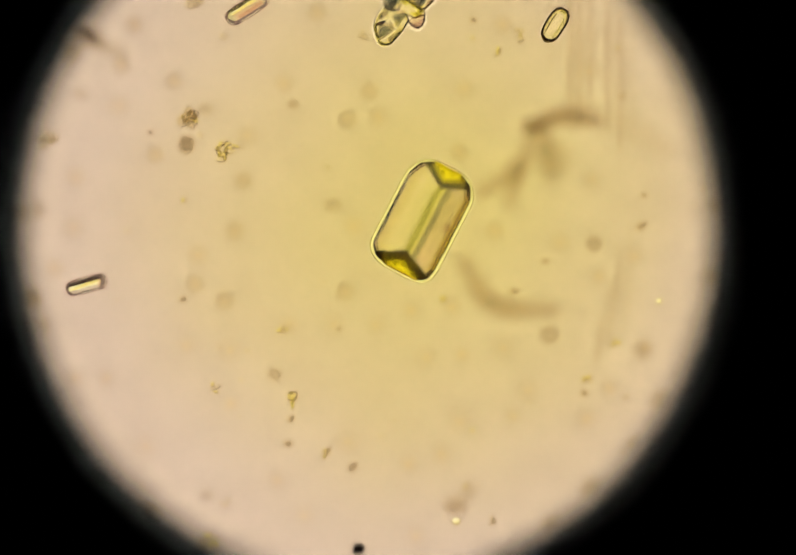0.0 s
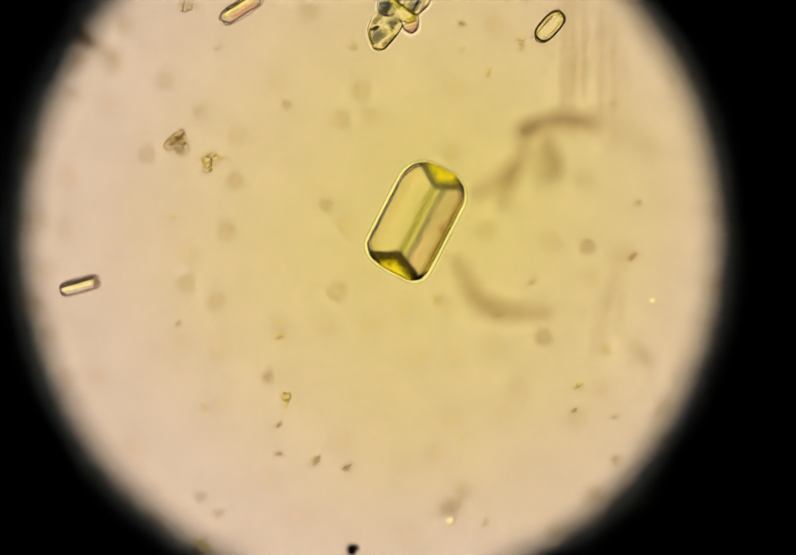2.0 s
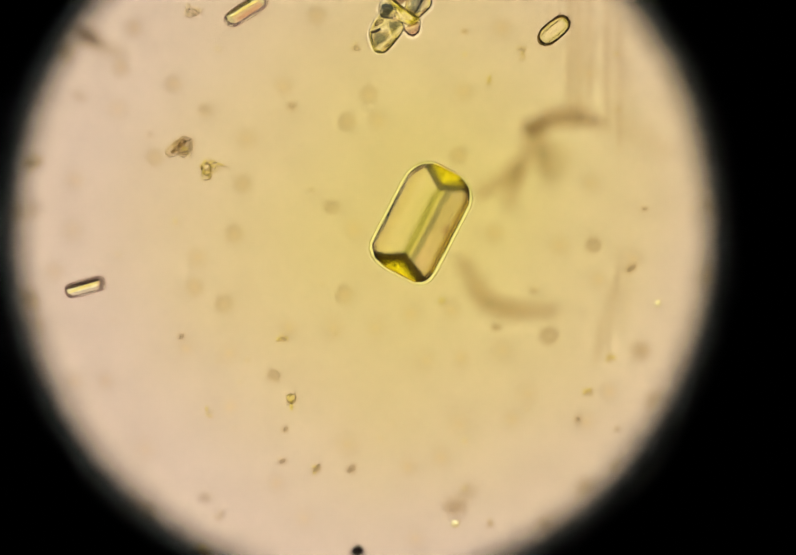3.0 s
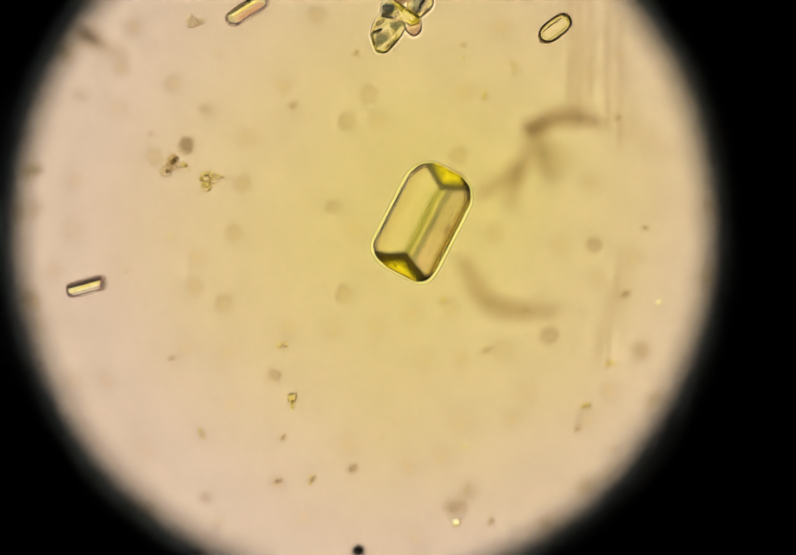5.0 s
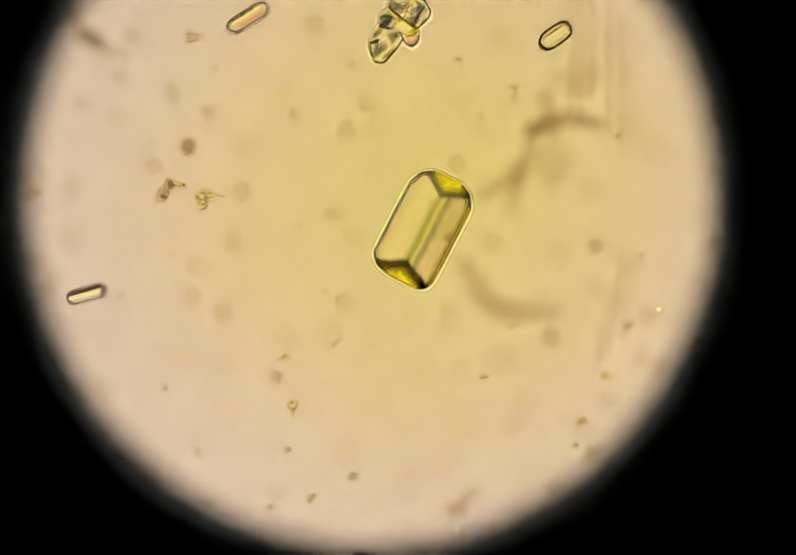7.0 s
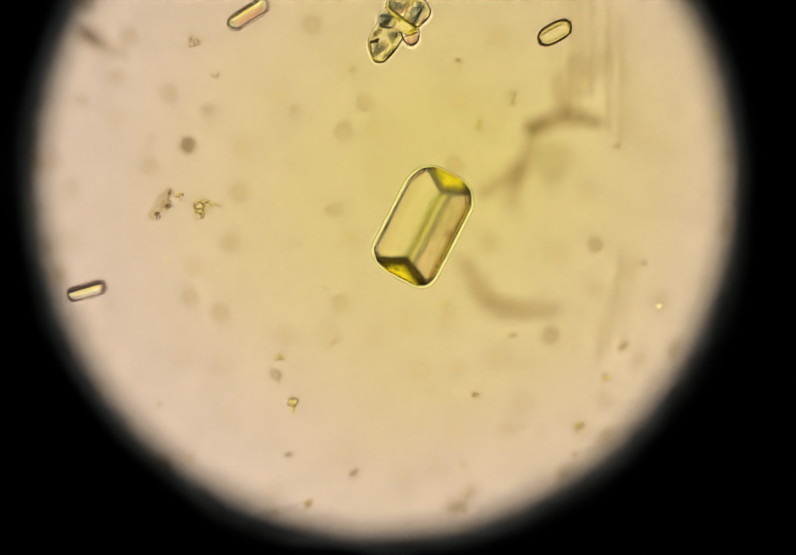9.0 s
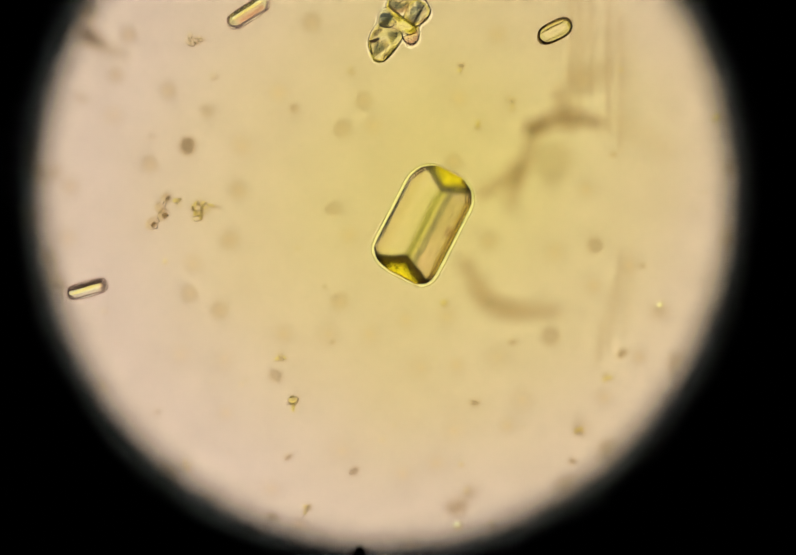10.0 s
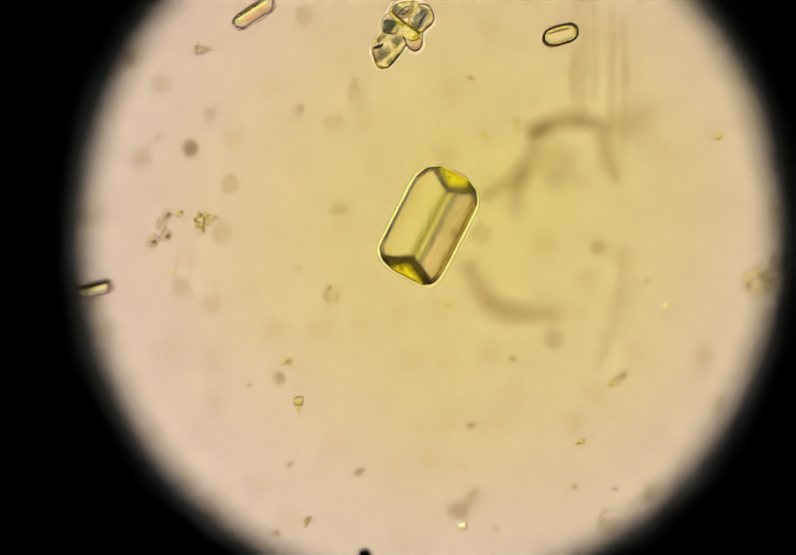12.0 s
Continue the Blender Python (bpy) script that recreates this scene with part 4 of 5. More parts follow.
def speck(name, label, size, mat, rows, long=1.0, angle=0.0, rough=0.25):
    """A single particle: a clear grain with a darker core, off its middle, or a soft smudge with a glint beside it."""
    size *= 0.86
    bm = bmesh.new()
    if mat is SMUDGE:
        dome(bm, 0, 0, 0, 2.1 * size * long, 1.6 * size, 1.0, angle, 0.5)
        ob = tagged(part(name, bm, SMUDGE, None, "", True), label, "particle")
        for k, dx, dy, z in ((0.55, 0.2, -0.15, 1.2),):
            bm = bmesh.new()
            dome(bm, dx * size, dy * size, z, 2.1 * size * long * k, 1.6 * size * k, 0.8, angle, 0.6)
            part("core", bm, SMUDGE_CORE, ob, "darker core", True)
        # Added clear grain that stands for the bright glint.
        bm = bmesh.new()
        grain(bm, -1.0 * size, 1.0 * size, size * 0.4, 0.8 * size, 0.5 * size, size * 0.4, angle + 40, 0.2, 2)
        part("glint", bm, CLEAR, ob, "clear grain added as the glint beside the core", True)
    else:
        grain(bm, 0, 0, size * 0.7, size * long, size, size * 0.7, angle, min(rough, 0.15), 2)
        ob = tagged(part(name, bm, mat, None, "", True), label, "particle")
        crescent(ob, 0, 0, size * long, size, angle)
        if "rod" in label.split() and mat is BRIGHT:
            bm = bmesh.new()
            dome(bm, 0.2 * size, 0.1 * size, size, size * 0.7, size * 0.55, 0.8, angle, 0.5)
            part("core", bm, SMUDGE_CORE, ob, "olive core", True)
    DRIFTS.append((ob, rows))
    return ob


def fixed(x, y):
    """Rows of a particle that rests on the slide."""
    return [(t, x + dx, y + dy) for t, dx, dy in (SWAY[0], SWAY[-1])]


def packed(rx, ry, gap, seed):
    """Uneven places side by side in an oval."""
    random.seed(seed)
    out = []
    for row in range(-int(ry / gap) - 1, int(ry / gap) + 2):
        for col in range(-int(rx / gap) - 1, int(rx / gap) + 2):
            x = (col + 0.5 * (row % 2)) * gap + random.uniform(-0.22, 0.22) * gap
            y = row * gap * 0.87 + random.uniform(-0.22, 0.22) * gap
            if (x / rx) ** 2 + (y / ry) ** 2 < 1:
                out.append((x, y))
    return out


def cell_of(root, places, size, long, mats):
    for i, (x, y) in enumerate(places):
        g = size * random.uniform(0.75, 1.2)
        bm = bmesh.new()
        grain(bm, x, y, g * 0.7, g * long, g * 0.85, g * 0.7, random.choice((35, 50, 140, 10)), 0.35, 2)
        part("grain", bm, mats[(i * 7 + i // 3) % len(mats)], root, "", True)
    return root


olive_clump = tagged(new("debris_clump"), "loose clump of brown and yellow cells slowly spreading", "debris")
random.seed(3)
CELL_ROWS = []


def clump_cell(lx, ly, angle, mat, core, rows):
    """One cell of the loose clump, with a dark core; rows: seconds and its place beside the clump's yellow tail, to the right and down."""
    bm = bmesh.new()
    grain(bm, 0, 0, 5, lx, ly, 4.5, angle, 0.4, 2)
    cell = part("cell", bm, mat, olive_clump, "", True)
    bm = bmesh.new()
    grain(bm, 0.2 * lx, -0.1 * ly, 5, core * 1.2, core * 0.85, 2.0, angle, 0.5, 2)
    part("core", bm, BROWN_CORE, cell, "dark brown core", True)
    CELL_ROWS.append((cell, rows))


clump_cell(14, 11, 40, CELL, 5.5, [(0, -14, -38), (1, -21, -20), (3, -21, -20), (5, -29, -12), (6, -29, -3), (7, -24, -2), (7.5, -29, 8), (9.5, -28, 18), (10.5, -32, 29), (12, -27, 38)])
clump_cell(15, 12, 25, CELL, 5, [(0, -32, -30), (1, -32, -9), (3, -33, -8), (5, -39, 6), (6, -38, 14), (7, -41, 18), (7.5, -46, 27), (9.5, -50, 34), (10.5, -53, 46), (12, -54, 49)])
clump_cell(11, 10, 70, CELL, 4.5, [(0, -22, -46), (1, -12, -28), (3, -11, -26), (5, -25, -17), (6.5, -28, -9), (7.5, -28, -6), (9.5, -24, -10), (10.5, -25, -8), (12, -26, -3)])
clump_cell(7, 5.5, 0, GRAIN, 0.8, [(0, -10, -28), (1, -8, -14), (3, -9, -12), (5, -6, -4), (7, -7, -4), (12, -5, -4)])
clump_cell(8, 5, 120, BEAD, 0.8, [(0, 0, 0), (3, 0, 0), (5, 0, 2), (12, 3, 3)])
clump_cell(13, 11, 150, CELL, 1.5, [(0, -18, -24), (3, -14, -7), (5, -22, -4), (6.5, -36, 4), (7.5, -38, 14), (9.5, -35, 6), (10.5, -36, 14), (12, -38, 16)])
clump_cell(4, 3, 150, DARK_GRAIN, 2, [(0, -34, -36), (3, -4, -3), (12, 2, -8)])
DRIFTS.append((olive_clump, [(0, 396, 268), (0.5, 396, 277), (1, 385, 303), (1.5, 388, 302), (2, 370, 293), (2.5, 373, 303), (3, 374, 306), (5, 369, 330), (5.5, 366, 338),
                             (6, 367, 344), (6.5, 365, 354), (7, 361, 368), (7.5, 359, 369), (9.5, 356, 399), (10.5, 353, 407), (11, 362, 427), (11.5, 359, 425), (12, 356, 426)]))
yellow_clump = tagged(new("debris_clump"), "bright yellow grainy clump drifting in the fluid", "debris")
random.seed(5)
for x, y, l, w, angle, mat in ((-8, 10, 8, 3.6, 60, BRIGHT), (-1, 15, 8, 3.4, 35, LENS), (7, 12, 7, 3.2, 20, BRIGHT), (-3, 2, 7, 4.2, 20, LENS), (-9, -4, 6, 3.2, 100, BRIGHT),
                               (-4, -9, 9, 4.2, 15, BRIGHT), (-5, -18, 9, 4.4, 10, LENS), (3, -15, 6, 3.2, 80, BRIGHT), (4, 0, 6, 3.2, 70, DARK_GRAIN), (11, 4, 7, 3.0, -15, BRIGHT),
                               (17, -3, 6, 2.6, 35, LENS), (22, 8, 8, 2.8, -20, BRIGHT), (32, 5, 9, 1.8, -12, BEAD), (-14, 4, 4, 2.6, 130, DARK_GRAIN), (8, -7, 4, 2.4, 0, DARK_GRAIN)):
    bm = bmesh.new()
    grain(bm, x, y, w * 0.8, l, w, w * 0.8, angle, 0.3, 2)
    part("grain", bm, mat, yellow_clump, "", True)
    crescent(yellow_clump, x, y, l, w, angle)
# Brown patches that paint the dark between the grains.
for x, y in ((-12, -2), (0, 8), (-1, -13), (5, -4), (12, 10)):
    bm = bmesh.new()
    grain(bm, x, y, 3, 3.0, 2.0, 1.6, x * 17, 0.4, 2)
    part("core", bm, BROWN_CORE, yellow_clump, "dark patch painting the shade between the grains", True)
DRIFTS.append((yellow_clump, [(0, 441, 296), (0.5, 439, 305), (1, 429, 331), (1.5, 429, 329), (2, 412, 318), (2.5, 413, 329), (3, 410, 332), (5, 409, 355), (6, 406, 371),
                              (6.5, 406, 378), (7, 401, 390), (7.5, 398, 392), (9.5, 395, 415), (10.5, 392, 417), (11, 400, 436), (12, 397, 435)]))
clump("debris_clump", "sparse pale clump drifting in the fluid", "debris", 14, 20, 4.0, (LENS, BEAD, LENS), 8,
      [(0, 95, 275), (0.5, 93, 285), (1, 83, 316), (1.5, 83, 317), (2, 64, 307), (3, 66, 320), (5, 63, 337), (5.5, 57, 346), (6.5, 55, 370),
       (7, 62, 380), (7.5, 57, 390), (9.5, 50, 425), (12, 52, 455)], 1.8, 0.6, 25)
clump("debris_clump", "small pale grainy clump drifting in the fluid", "debris", 9, 15, 4.4, (LENS, BEAD, LENS), 9,
      [(0, 380, 5), (1, 372, 28), (1.5, 380, 22), (2, 368, 12), (3, 378, 22), (5, 382, 42), (6.5, 380, 58), (7.5, 378, 70), (9.5, 382, 84), (10.5, 382, 79),
       (11, 390, 98), (12, 394, 95)], 1.3, 0.8)
clump("debris_clump", "grainy pale clump at the drop's edge", "debris", 9, 17, 5, (LENS, BRIGHT, BEAD), 10,
      [(0, 410, 1070), (0.5, 412, 1073), (1.5, 408, 1086), (2, 394, 1078), (12, 395, 1150)], 1.2)
granular = tagged(new("granular_cell"), "round granular cell drifting at the edge of view", "cell")
cell_of(granular, packed(26, 26, 6.6, 11), 3.2, 1.1, (GRAIN, DARK_GRAIN, LENS, BROWN_GRIT, GRAIN, BROWN_GRIT, GRAIN))
part("membrane", torus(29, 2.0, 0.12), FAINT, granular, "thin pale skin of the cell", True)
dark_cell = tagged(new("round_cell"), "small dark round cell beside the granular cell", "cell")
part("membrane", torus(12, 5, 0.2), MID, dark_cell, "grey blurred skin of the cell", True)
bm = bmesh.new()
grain(bm, -1, 2, 4, 3.2, 3, 3, 0, 0.2)
part("core", bm, LENS, dark_cell, "bright core of the cell", True)
cell_rows = [(0, 1480, 470), (9.3, 1490, 535), (11.2, 1490, 562), (11.5, 1488, 557), (12, 1490, 554)]
DRIFTS.append((granular, cell_rows))
DRIFTS.append((dark_cell, [(t, x + 40, y - 37) for t, x, y in cell_rows]))
clump("debris_clump", "tiny yellow clump drifting in the fluid", "debris", 4, 9, 4.0, (BRIGHT, LENS), 12,
      [(0, 557, 652), (1, 556, 686), (1.5, 562, 678), (2, 552, 665), (3, 557, 669), (5, 557, 682), (6.5, 560, 692), (7, 560, 705), (7.5, 557, 699),
       (9.5, 552, 712), (10.5, 557, 708), (11, 567, 722), (12, 566, 715)], 1.4)
clump("debris_clump", "tiny grainy tuft drifting in the fluid", "debris", 6, 12, 3.6, (BRIGHT, LENS, BEAD), 13,
      [(0, 645, 890), (1, 632, 925), (1.5, 634, 917), (2, 624, 905), (3, 625, 922), (5, 617, 942), (6.5, 616, 963), (7, 616, 978), (7.5, 614, 976),
       (10, 607, 1000), (12, 608, 1024)], 1.3, 0.6, 60)
clump("debris_clump", "tiny pale clump drifting in the fluid", "debris", 4, 9, 3.6, (LENS, BEAD, LENS), 14,
      [(0, 443, 988), (1, 432, 1022), (1.5, 437, 1019), (2, 428, 1008), (3, 430, 1014), (5, 426, 1030), (7, 424, 1046), (12, 425, 1085)], 1.3)
clump("debris_clump", "tiny yellow clump drifting in the fluid", "debris", 3, 8, 4.2, (BRIGHT, LENS), 15,
      [(0, 1157, 743), (1, 1145, 783), (1.5, 1150, 773), (2, 1140, 757), (3, 1158, 768), (5, 1155, 796), (6.5, 1146, 811), (7, 1146, 825), (7.7, 1140, 808),
       (10, 1141, 845), (11, 1148, 863), (12, 1143, 868)], 1.5)
clump("debris_clump", "tiny pale clump drifting in the fluid", "debris", 4, 10, 3.8, (BRIGHT, LENS), 16,
      [(0, 423, 762), (0.5, 418, 775), (1.5, 425, 808), (2, 405, 802), (3, 412, 810), (5, 398, 852), (6.5, 397, 870), (7, 392, 888), (7.5, 386, 885),
       (9.5, 372, 912), (12, 370, 945)], 1.4)
clump("debris_clump", "group of tiny pale grains drifting in the fluid", "debris", 4, 11, 4.0, (LENS, BRIGHT, LENS), 17,
      [(0, 1022, 68), (1, 1020, 97), (1.5, 1026, 93), (2, 1023, 84), (3, 1026, 103), (5, 1010, 132), (6, 1010, 150), (6.5, 1010, 165), (7, 1010, 178),
       (9.5, 1008, 200), (10.5, 1005, 213), (11, 1012, 234), (12, 1015, 243)], 1.4, 0.6, 100)
clump("debris_clump", "three tiny pale grains near the edge of view", "debris", 3, 9, 4, (LENS, BEAD, LENS), 18,
      [(0, 1245, 868), (1, 1225, 915), (1.5, 1230, 913), (3, 1212, 917), (12, 1190, 1010)], 1.5)
clump("debris_clump", "tiny yellow clump drifting in the fluid", "debris", 3, 8, 4, (BRIGHT, LENS), 19,
      [(0, 1210, 671), (1, 1199, 701), (1.5, 1204, 695), (2, 1191, 686), (3, 1200, 700), (5, 1198, 711), (6.5, 1197, 720), (7, 1190, 735), (7.7, 1190, 721),
       (10, 1193, 740), (11, 1206, 752), (12, 1203, 750)], 1.6)
clump("debris_clump", "tiny pale grains drifting in the fluid", "debris", 3, 7, 3.8, (LENS, BEAD, LENS), 20,
      [(0, 712, 70), (1, 703, 98), (1.5, 710, 97), (2, 692, 90), (3, 698, 92), (5, 700, 104), (7, 690, 125), (9.5, 690, 142), (11, 697, 160), (12, 695, 160)], 1.5)
clump("debris_clump", "tiny pale grains drifting in the fluid", "debris", 3, 8, 3.6, (LENS, BEAD, LENS), 21,
      [(0, 965, 1025), (1.5, 962, 1040), (3, 960, 1030), (7, 962, 1038), (12, 972, 1040)], 1.6)
mushroom = tagged(new("mushroom_particle"), "mushroom-shaped yellow particle resting on the slide", "particle")
for name, x, y, lx, ly in (("collar", 0, -2, 8.5, 8.5), ("stalk", 1.5, -17, 4.0, 11.0)):
    bm = bmesh.new()
    grain(bm, x, y, ly * 0.5, lx, ly, min(lx, ly) * 0.6, 0, 0.25)
    part(name, bm, BRIGHT, mushroom, "", True)
for name, x, y, lx, ly, mat in (("cap", -0.5, 3.5, 4.5, 2.6, DARK_TINT), ("vein", 1.5, -17, 1.4, 9, OLIVE_TINT)):
    bm = bmesh.new()
    dome(bm, x, y, 8, lx, ly, 1.2, 0, 0.25)
    part(name, bm, mat, mushroom, "black-brown cap" if name == "cap" else "", True)
crescent(mushroom, 0, -2, 9, 9, 0)
DRIFTS.append((mushroom, fixed(575, 777)))

for label, size, mat, long, angle, rows in (
        ("small yellow particle drifting in the fluid", 4.4, BRIGHT, 1.4, 80,
         [(0, 361, 394), (1, 354, 435), (1.5, 354, 433), (2, 341, 426), (3, 346, 437), (5, 335, 467), (6.5, 335, 486), (7.5, 333, 502), (9.5, 325, 518), (12, 342, 536)]),
        ("small clear bead drifting in the fluid", 6, BEAD, 1.1, 0,
         [(0, 251, 454), (1, 245, 492), (1.5, 250, 488), (2, 238, 476), (3, 234, 501), (5, 245, 533), (6.5, 241, 565), (7.5, 236, 578), (9.5, 210, 611), (12, 212, 645)]),
        ("small brown grain drifting in the fluid", 5.0, SMUDGE, 1.0, 0,
         [(0, 1268, 385), (1, 1266, 410), (1.5, 1271, 407), (2, 1258, 400), (3, 1269, 412), (5, 1270, 450), (6, 1263, 466), (6.5, 1265, 480), (7, 1263, 503), (7.5, 1262, 502),
          (9.5, 1268, 528), (10.5, 1263, 528), (11, 1272, 550), (12, 1272, 555)])):
    speck("particle", label, size, mat, rows, long, angle)
for label, size, mat, long, angle, rows in (
        ("dark grain drifting down through the fluid", 6.5, SMUDGE, 1.4, 30,
         [(0, 1262, 446), (0.5, 1259, 463), (1, 1255, 499), (1.5, 1260, 508), (2, 1245, 505), (3, 1242, 529), (5, 1230, 580), (6, 1232, 611), (6.5, 1232, 625),
          (7, 1235, 642), (7.5, 1230, 650), (9.5, 1226, 693), (10.5, 1222, 708), (12, 1223, 740)]),
        ("yellow rod drifting down through the fluid", 5, BRIGHT, 2.0, 80,
         [(0, 980, 101), (1, 966, 144), (1.5, 970, 146), (2, 961, 141), (3, 963, 157), (5, 953, 187), (6, 951, 198), (6.5, 950, 210), (7, 947, 226), (7.5, 943, 226),
          (9.5, 943, 251), (10.5, 940, 247), (11, 950, 266), (12, 953, 270)]),
        ("small pale particle drifting in the fluid", 6.5, BEAD, 1.3, 0,
         [(0, 440, 72), (1, 431, 101), (1.5, 437, 102), (2, 428, 92), (3, 430, 97), (5, 428, 106), (6.5, 424, 117), (7, 420, 131), (9.5, 423, 152), (11, 424, 171), (12, 427, 162)])):
    speck("particle", label, size, mat, rows, long, angle)
for label, size, mat, long, angle, rows in (
        ("dark speck drifting in the fluid", 4.5, SMUDGE, 1.2, 0,
         [(0, 932, 40), (1, 922, 50), (2, 908, 47), (3, 915, 62), (5, 912, 88), (6.5, 905, 106), (7, 903, 116), (7.7, 899, 98), (9.5, 905, 128), (11, 925, 157), (12, 925, 153)]),
        ("small yellow particle drifting in the fluid", 3.8, BRIGHT, 1.2, 0, [(0, 1216, 95), (5, 1216, 108), (6.5, 1221, 117), (10, 1224, 138), (11, 1233, 156), (12, 1235, 151)]),
        ("pale yellow particle near the edge of view", 7, BRIGHT, 1.3, 30, [(0, 1400, 165), (6.5, 1412, 218), (7.5, 1408, 228), (9.5, 1411, 235), (11, 1414, 258), (12, 1413, 268)]),
        ("dark speck drifting in the fluid", 5, SMUDGE, 1.3, 20,
         [(0, 1073, 515), (1, 1062, 560), (1.5, 1062, 562), (3, 1050, 573), (5, 1034, 612), (6.5, 1015, 628), (7.5, 1010, 645), (9.5, 1009, 671), (10.5, 1008, 682), (11, 1014, 698), (12, 1010, 707)])):
    speck("particle", label, size, mat, rows, long, angle)
for label, size, mat, long, angle, rows in (
        ("small yellow particle drifting in the fluid", 5, BRIGHT, 1.2, 0, [(0, 930, 848), (1, 924, 882), (1.5, 922, 876), (3, 915, 868), (5, 914, 879), (7, 912, 904), (7.7, 916, 893), (10, 908, 915), (12, 912, 919)]),
        ("dark speck drifting in the fluid", 4, SMUDGE, 1.0, 0,
         [(0, 645, 330), (1, 632, 370), (1.5, 632, 372), (2.5, 617, 371), (5, 603, 403), (6.5, 596, 423), (7, 590, 444), (7.5, 587, 457), (9.5, 587, 490), (11, 591, 520), (12, 588, 527)]),
        ("dark speck drifting in the fluid", 6, SMUDGE, 1.1, 0, [(0, 568, 874), (0.5, 567, 882), (1, 560, 910), (1.5, 562, 907), (2, 550, 894), (2.5, 557, 907), (3, 557, 908), (5, 548, 948), (6, 541, 975), (6.5, 536, 986), (7, 533, 998), (7.5, 537, 995), (12, 545, 1050)]),
        ("dark speck drifting in the fluid", 5.5, SMUDGE, 1.3, 10, [(0, 1012, 574), (1, 995, 621), (2, 979, 620), (3, 977, 645), (5, 957, 690), (6.5, 950, 722), (7, 953, 742), (7.5, 946, 746), (9.5, 935, 790), (11, 940, 825), (12, 928, 838)])):
    speck("particle", label, size, mat, rows, long, angle)
for label, size, mat, long, angle, x, y in (
        ("tiny dark speck resting on the slide", 3.2, SMUDGE, 1.0, 0, 638, 557), ("small yellow grain resting on the slide", 6.5, BRIGHT, 1.2, 30, 872, 588),
        ("bright bead resting on the slide", 7.5, LENS, 1.0, 0, 1296, 592), ("clear bead resting on the slide", 6.5, LENS, 1.3, 80, 916, 956),
        ("round bright bead resting on the slide", 9, LENS, 1.1, 0, 898, 1025), ("tiny pale bead resting on the slide", 3.0, BEAD, 1.0, 0, 838, 775)):
    speck("bead", label, size, mat, fixed(x, y), long, angle, 0.1)
for label, size, mat, long, angle, x, y in (
        ("tiny clear bead resting on the slide", 5, LENS, 1.1, 0, 751, 858),
        ("tiny clear bead resting on the slide", 4.5, LENS, 1.0, 0, 475, 748), ("tiny dark grain resting on the slide", 2.4, SMUDGE, 1.0, 0, 855, 696)):
    speck("bead", label, size, mat, fixed(x, y), long, angle, 0.1)
for label, size, mat, rows in (
        ("small pale particle drifting in the fluid", 4.5, SMUDGE, [(0, 1225, 190), (7.5, 1216, 268), (9.3, 1213, 296), (10, 1208, 305), (11, 1211, 332), (11.5, 1206, 340), (12, 1210, 354)]),
        ("small olive particle drifting in the fluid", 5, SMUDGE, [(0, 1150, 775), (4.8, 1136, 844), (5.5, 1135, 851), (6.5, 1133, 865), (7.2, 1133, 876), (9.5, 1130, 905), (11.2, 1129, 945), (12, 1130, 957)]),
        ("small yellow particle drifting in the fluid", 4.5, BRIGHT, [(0, 930, 75), (4.8, 910, 115), (6.5, 908, 124), (7, 907, 133), (7.5, 900, 130), (9.5, 903, 142), (12, 932, 155)]),
        ("tiny clear bead drifting in the fluid", 4.5, BEAD, [(0, 487, 690), (5.5, 489, 722), (12, 492, 757)]),
        ("tiny clear bead drifting in the fluid", 4.0, BEAD, [(0, 433, 683), (5.5, 425, 730), (12, 420, 762)]),
        ("tiny clear bead drifting in the fluid", 4.0, BEAD, [(0, 1045, 790), (12, 1036, 850)]),
        ("tiny olive particle drifting in the fluid", 3.6, SMUDGE, [(0, 1225, 890), (12, 1211, 963)]),
        ("tiny olive particle drifting in the fluid", 3.6, SMUDGE, [(0, 667, 648), (12, 662, 680)]),
        ("tiny clear bead drifting in the fluid", 4.0, BEAD, [(0, 470, 820), (12, 455, 905)]),
        ("tiny clear bead drifting in the fluid", 3.6, BEAD, [(0, 232, 590), (5.5, 222, 655), (12, 245, 680)]),
        ("small olive particle drifting in the fluid", 4.6, SMUDGE, [(0, 360, 590), (2, 350, 637), (5.5, 335, 720), (7.5, 322, 769), (12, 310, 850)]),
        ("small brown particle drifting near the edge of view", 4.0, SMUDGE, [(0, 1232, 783), (2, 1210, 823), (5, 1208, 885), (12, 1180, 1030)]),
        ("tiny clear bead resting on the slide", 4.4, BEAD, fixed(1384, 370)),
        ("tiny clear bead resting on the slide", 3.6, BEAD, fixed(1365, 405))):
    speck("particle", label, size, mat, rows, 1.15, 30)
speck("droplet", "small olive smudge below the mushroom-shaped particle", 5, SMUDGE,
      [(0, 573, 825), (0.5, 566, 831), (1, 561, 860), (1.5, 564, 850), (2, 549, 836), (3, 562, 846), (5, 558, 861), (7, 567, 886), (9.5, 568, 902), (12, 570, 916)], 1.4, 35)
speck("particle", "faint brown smudge resting on the slide", 3.0, SMUDGE, fixed(775, 829), 1.0, 80)
speck("rod", "long thin clear rod near the edge of view", 3, BEAD,
      [(0, 278, 965), (1, 270, 1000), (1.5, 268, 990), (2, 252, 975), (3, 260, 980), (5, 255, 982), (12, 250, 1015)], 8.0, 85, 0.1)

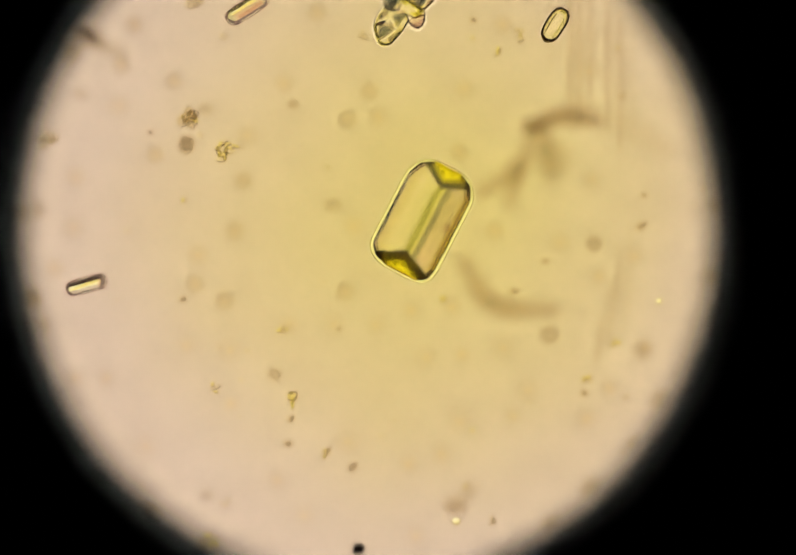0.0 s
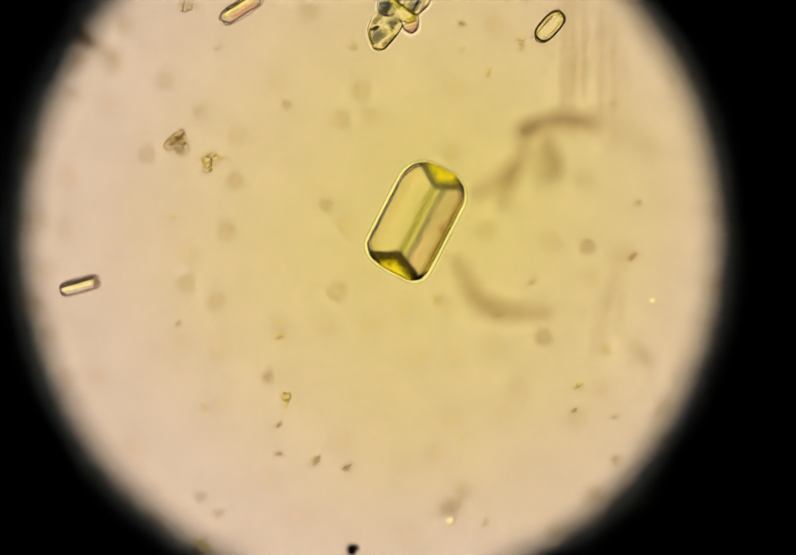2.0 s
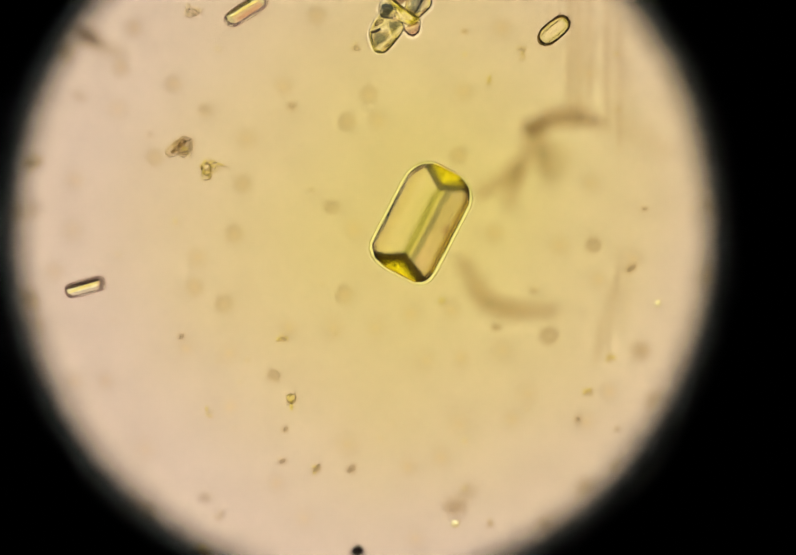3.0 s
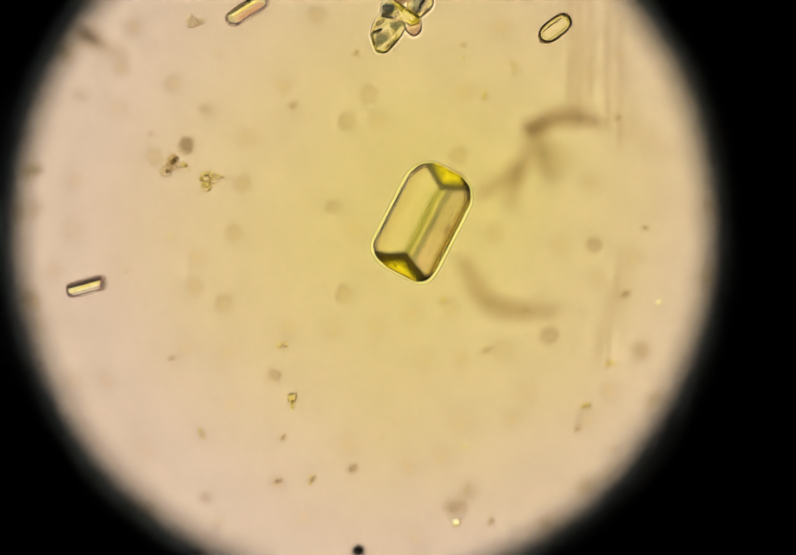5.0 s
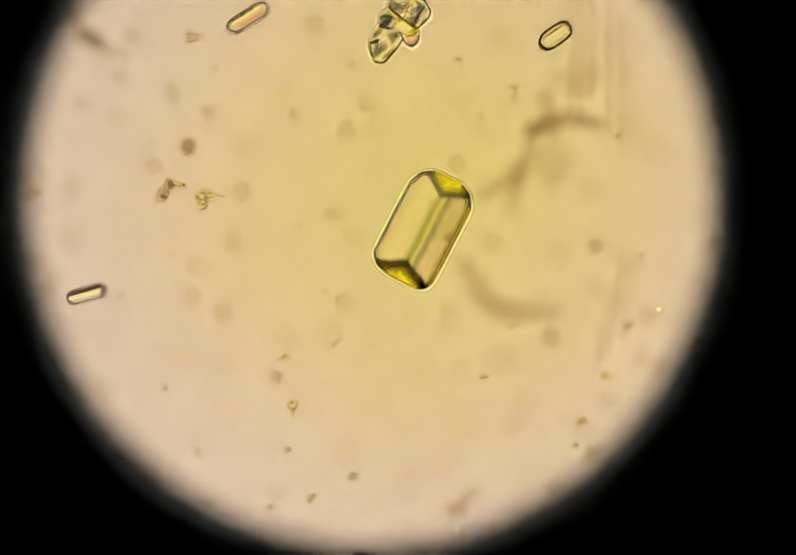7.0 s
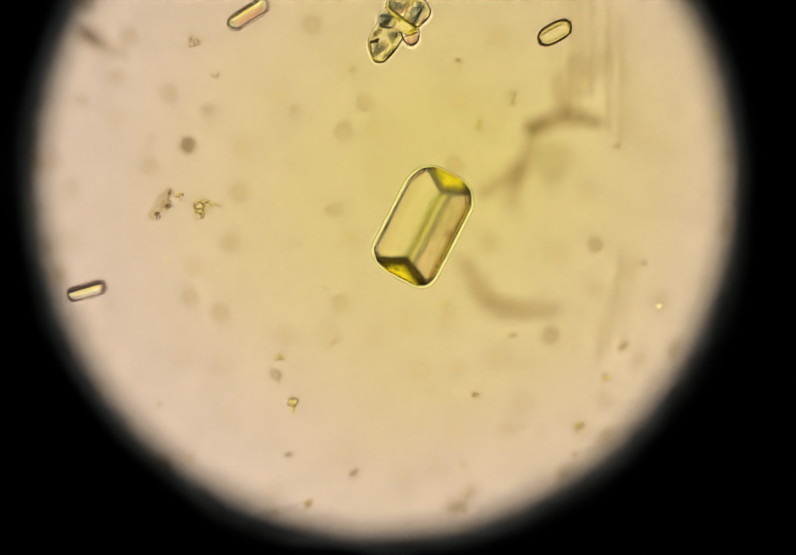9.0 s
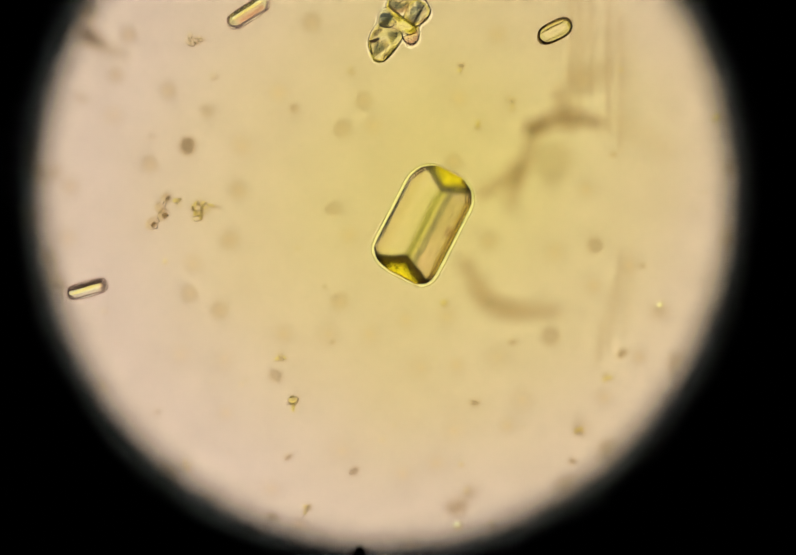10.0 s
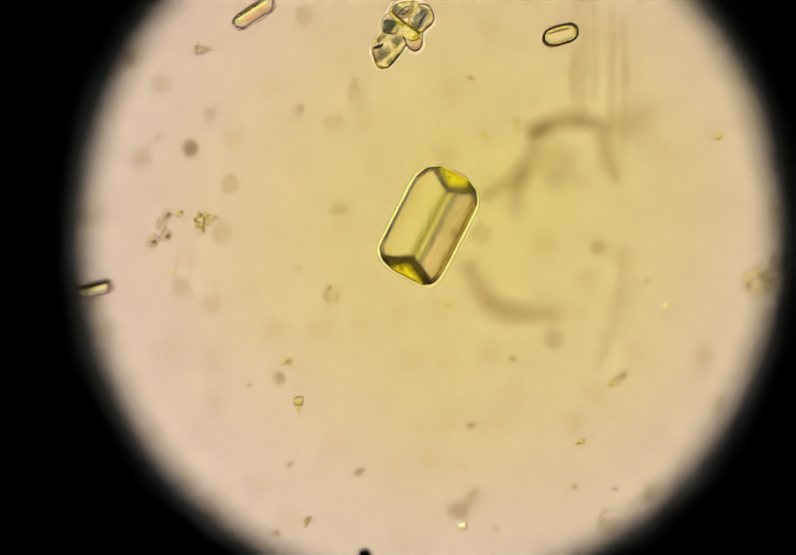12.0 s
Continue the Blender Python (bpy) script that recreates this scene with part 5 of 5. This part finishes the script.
# ---- motion of the layers ----
FIELD = [(0, 726, 450), (0.5, 724, 449), (1, 715, 473), (1.5, 725, 452), (2, 734, 467), (2.5, 717, 449), (3, 716, 450), (5, 717, 450),
         (5.5, 716, 448), (6, 722, 434), (6.5, 723, 429), (7, 731, 382), (7.5, 731, 359), (9.5, 761, 353), (10, 758, 374),
         (10.5, 762, 368), (11, 754, 338), (11.5, 834, 452), (12, 844, 460)]

# The ring dust and the condenser dust each follow the sway in their own way.
RING_SHIFT = [(0, 0, 0), (0.5, -1.5, 0), (1, -5, 9), (1.5, -1, 10), (2, -16, 0), (2.5, -4, 7.5), (3, -1, 6), (5, -1, 5), (5.5, 0.5, 6), (6, -1, 11), (6.5, -2, 12),
              (7, -4, 22), (7.5, -3, 25), (9.5, -11, 26), (10, -11, 19), (10.5, -11, 21), (11, 3, 46), (11.5, -22, 12), (12, -27, 7)]
SHELF_SHIFT = [(0, 0, 0), (0.5, 0, -1), (1, -5, 24), (1.5, 0, 15), (2, -12, 5), (2.5, -3, 6), (3, -1, 2), (5, 0, 2), (5.5, 0, 4.5), (6, 2, 2), (6.5, 2, 4),
               (7, 3, 5), (7.5, 2, 2), (9.5, 2.5, 5), (10, 2, 3), (10.5, 3, 4), (11, 12, 13), (11.5, 9, 11.5), (12, 8, 8)]


def motions():
    drift(diaphragm, RIM_HIGH, FIELD)
    drift(yellow_cast_sheet, CAST_HIGH, [(t, 855 + 0.8 * (x - 722), 418 + 0.8 * (y - 452)) for t, x, y in FIELD])
    turning = [(0, 1091, 53), (1, 1085, 78), (1.5, 1091, 69), (2.5, 1089, 61), (3, 1089, 64), (5, 1091, 60), (6.5, 1094, 66), (7.5, 1091, 69), (9.5, 1091, 71), (10.5, 1092, 65), (11, 1098, 81), (12, 1102, 73)]
    turns = [(0, 58, 0), (1.5, 55, 0), (2.5, 40, 0), (5, 37, 0), (7.5, 34, 0), (9.5, 27, 0), (10.5, 24, 0), (11, 18, 0), (12, 15, 0)]
    for ob in (turning_crystal, turning_dimmer):
        drift(ob, 0.0, turning, turns)
    gliding = [(0, 794, 24), (1, 788, 48), (1.5, 793, 43), (2, 782, 34), (3, 785, 39), (5, 788, 39), (6, 791, 43), (6.5, 788, 51), (7, 783, 59), (7.5, 783, 54), (9.5, 783, 62), (10, 783, 57), (10.5, 783, 59), (11, 790, 76), (12, 790, 69)]
    for ob in (cluster, cluster_dimmer):
        drift(ob, 0.0, gliding)
    drift(loose_smear, ON_SHELF, [(t, 1120 + x - 726, 225 + y - 449) for t, x, y in FIELD])
    for ob, x, y in RIM_DUST:
        drift(ob, ON_SHELF, [(t, x + fx - 726, y + fy - 449) for t, fx, fy in FIELD])
    for ob, x, y in RINGS:
        shift(ob, UNDER, x, y, RING_SHIFT)
    for ob, x, y, z in SHELVED:
        shift(ob, z, x, y, SHELF_SHIFT)
    for ob, rows in CELL_ROWS:
        walk(ob, [(t, pose(x * PX, -y * PX, 0)) for t, x, y in rows])
    for ob, rows in DRIFTS:
        drift(ob, ON_FLUID, rows)


motions()
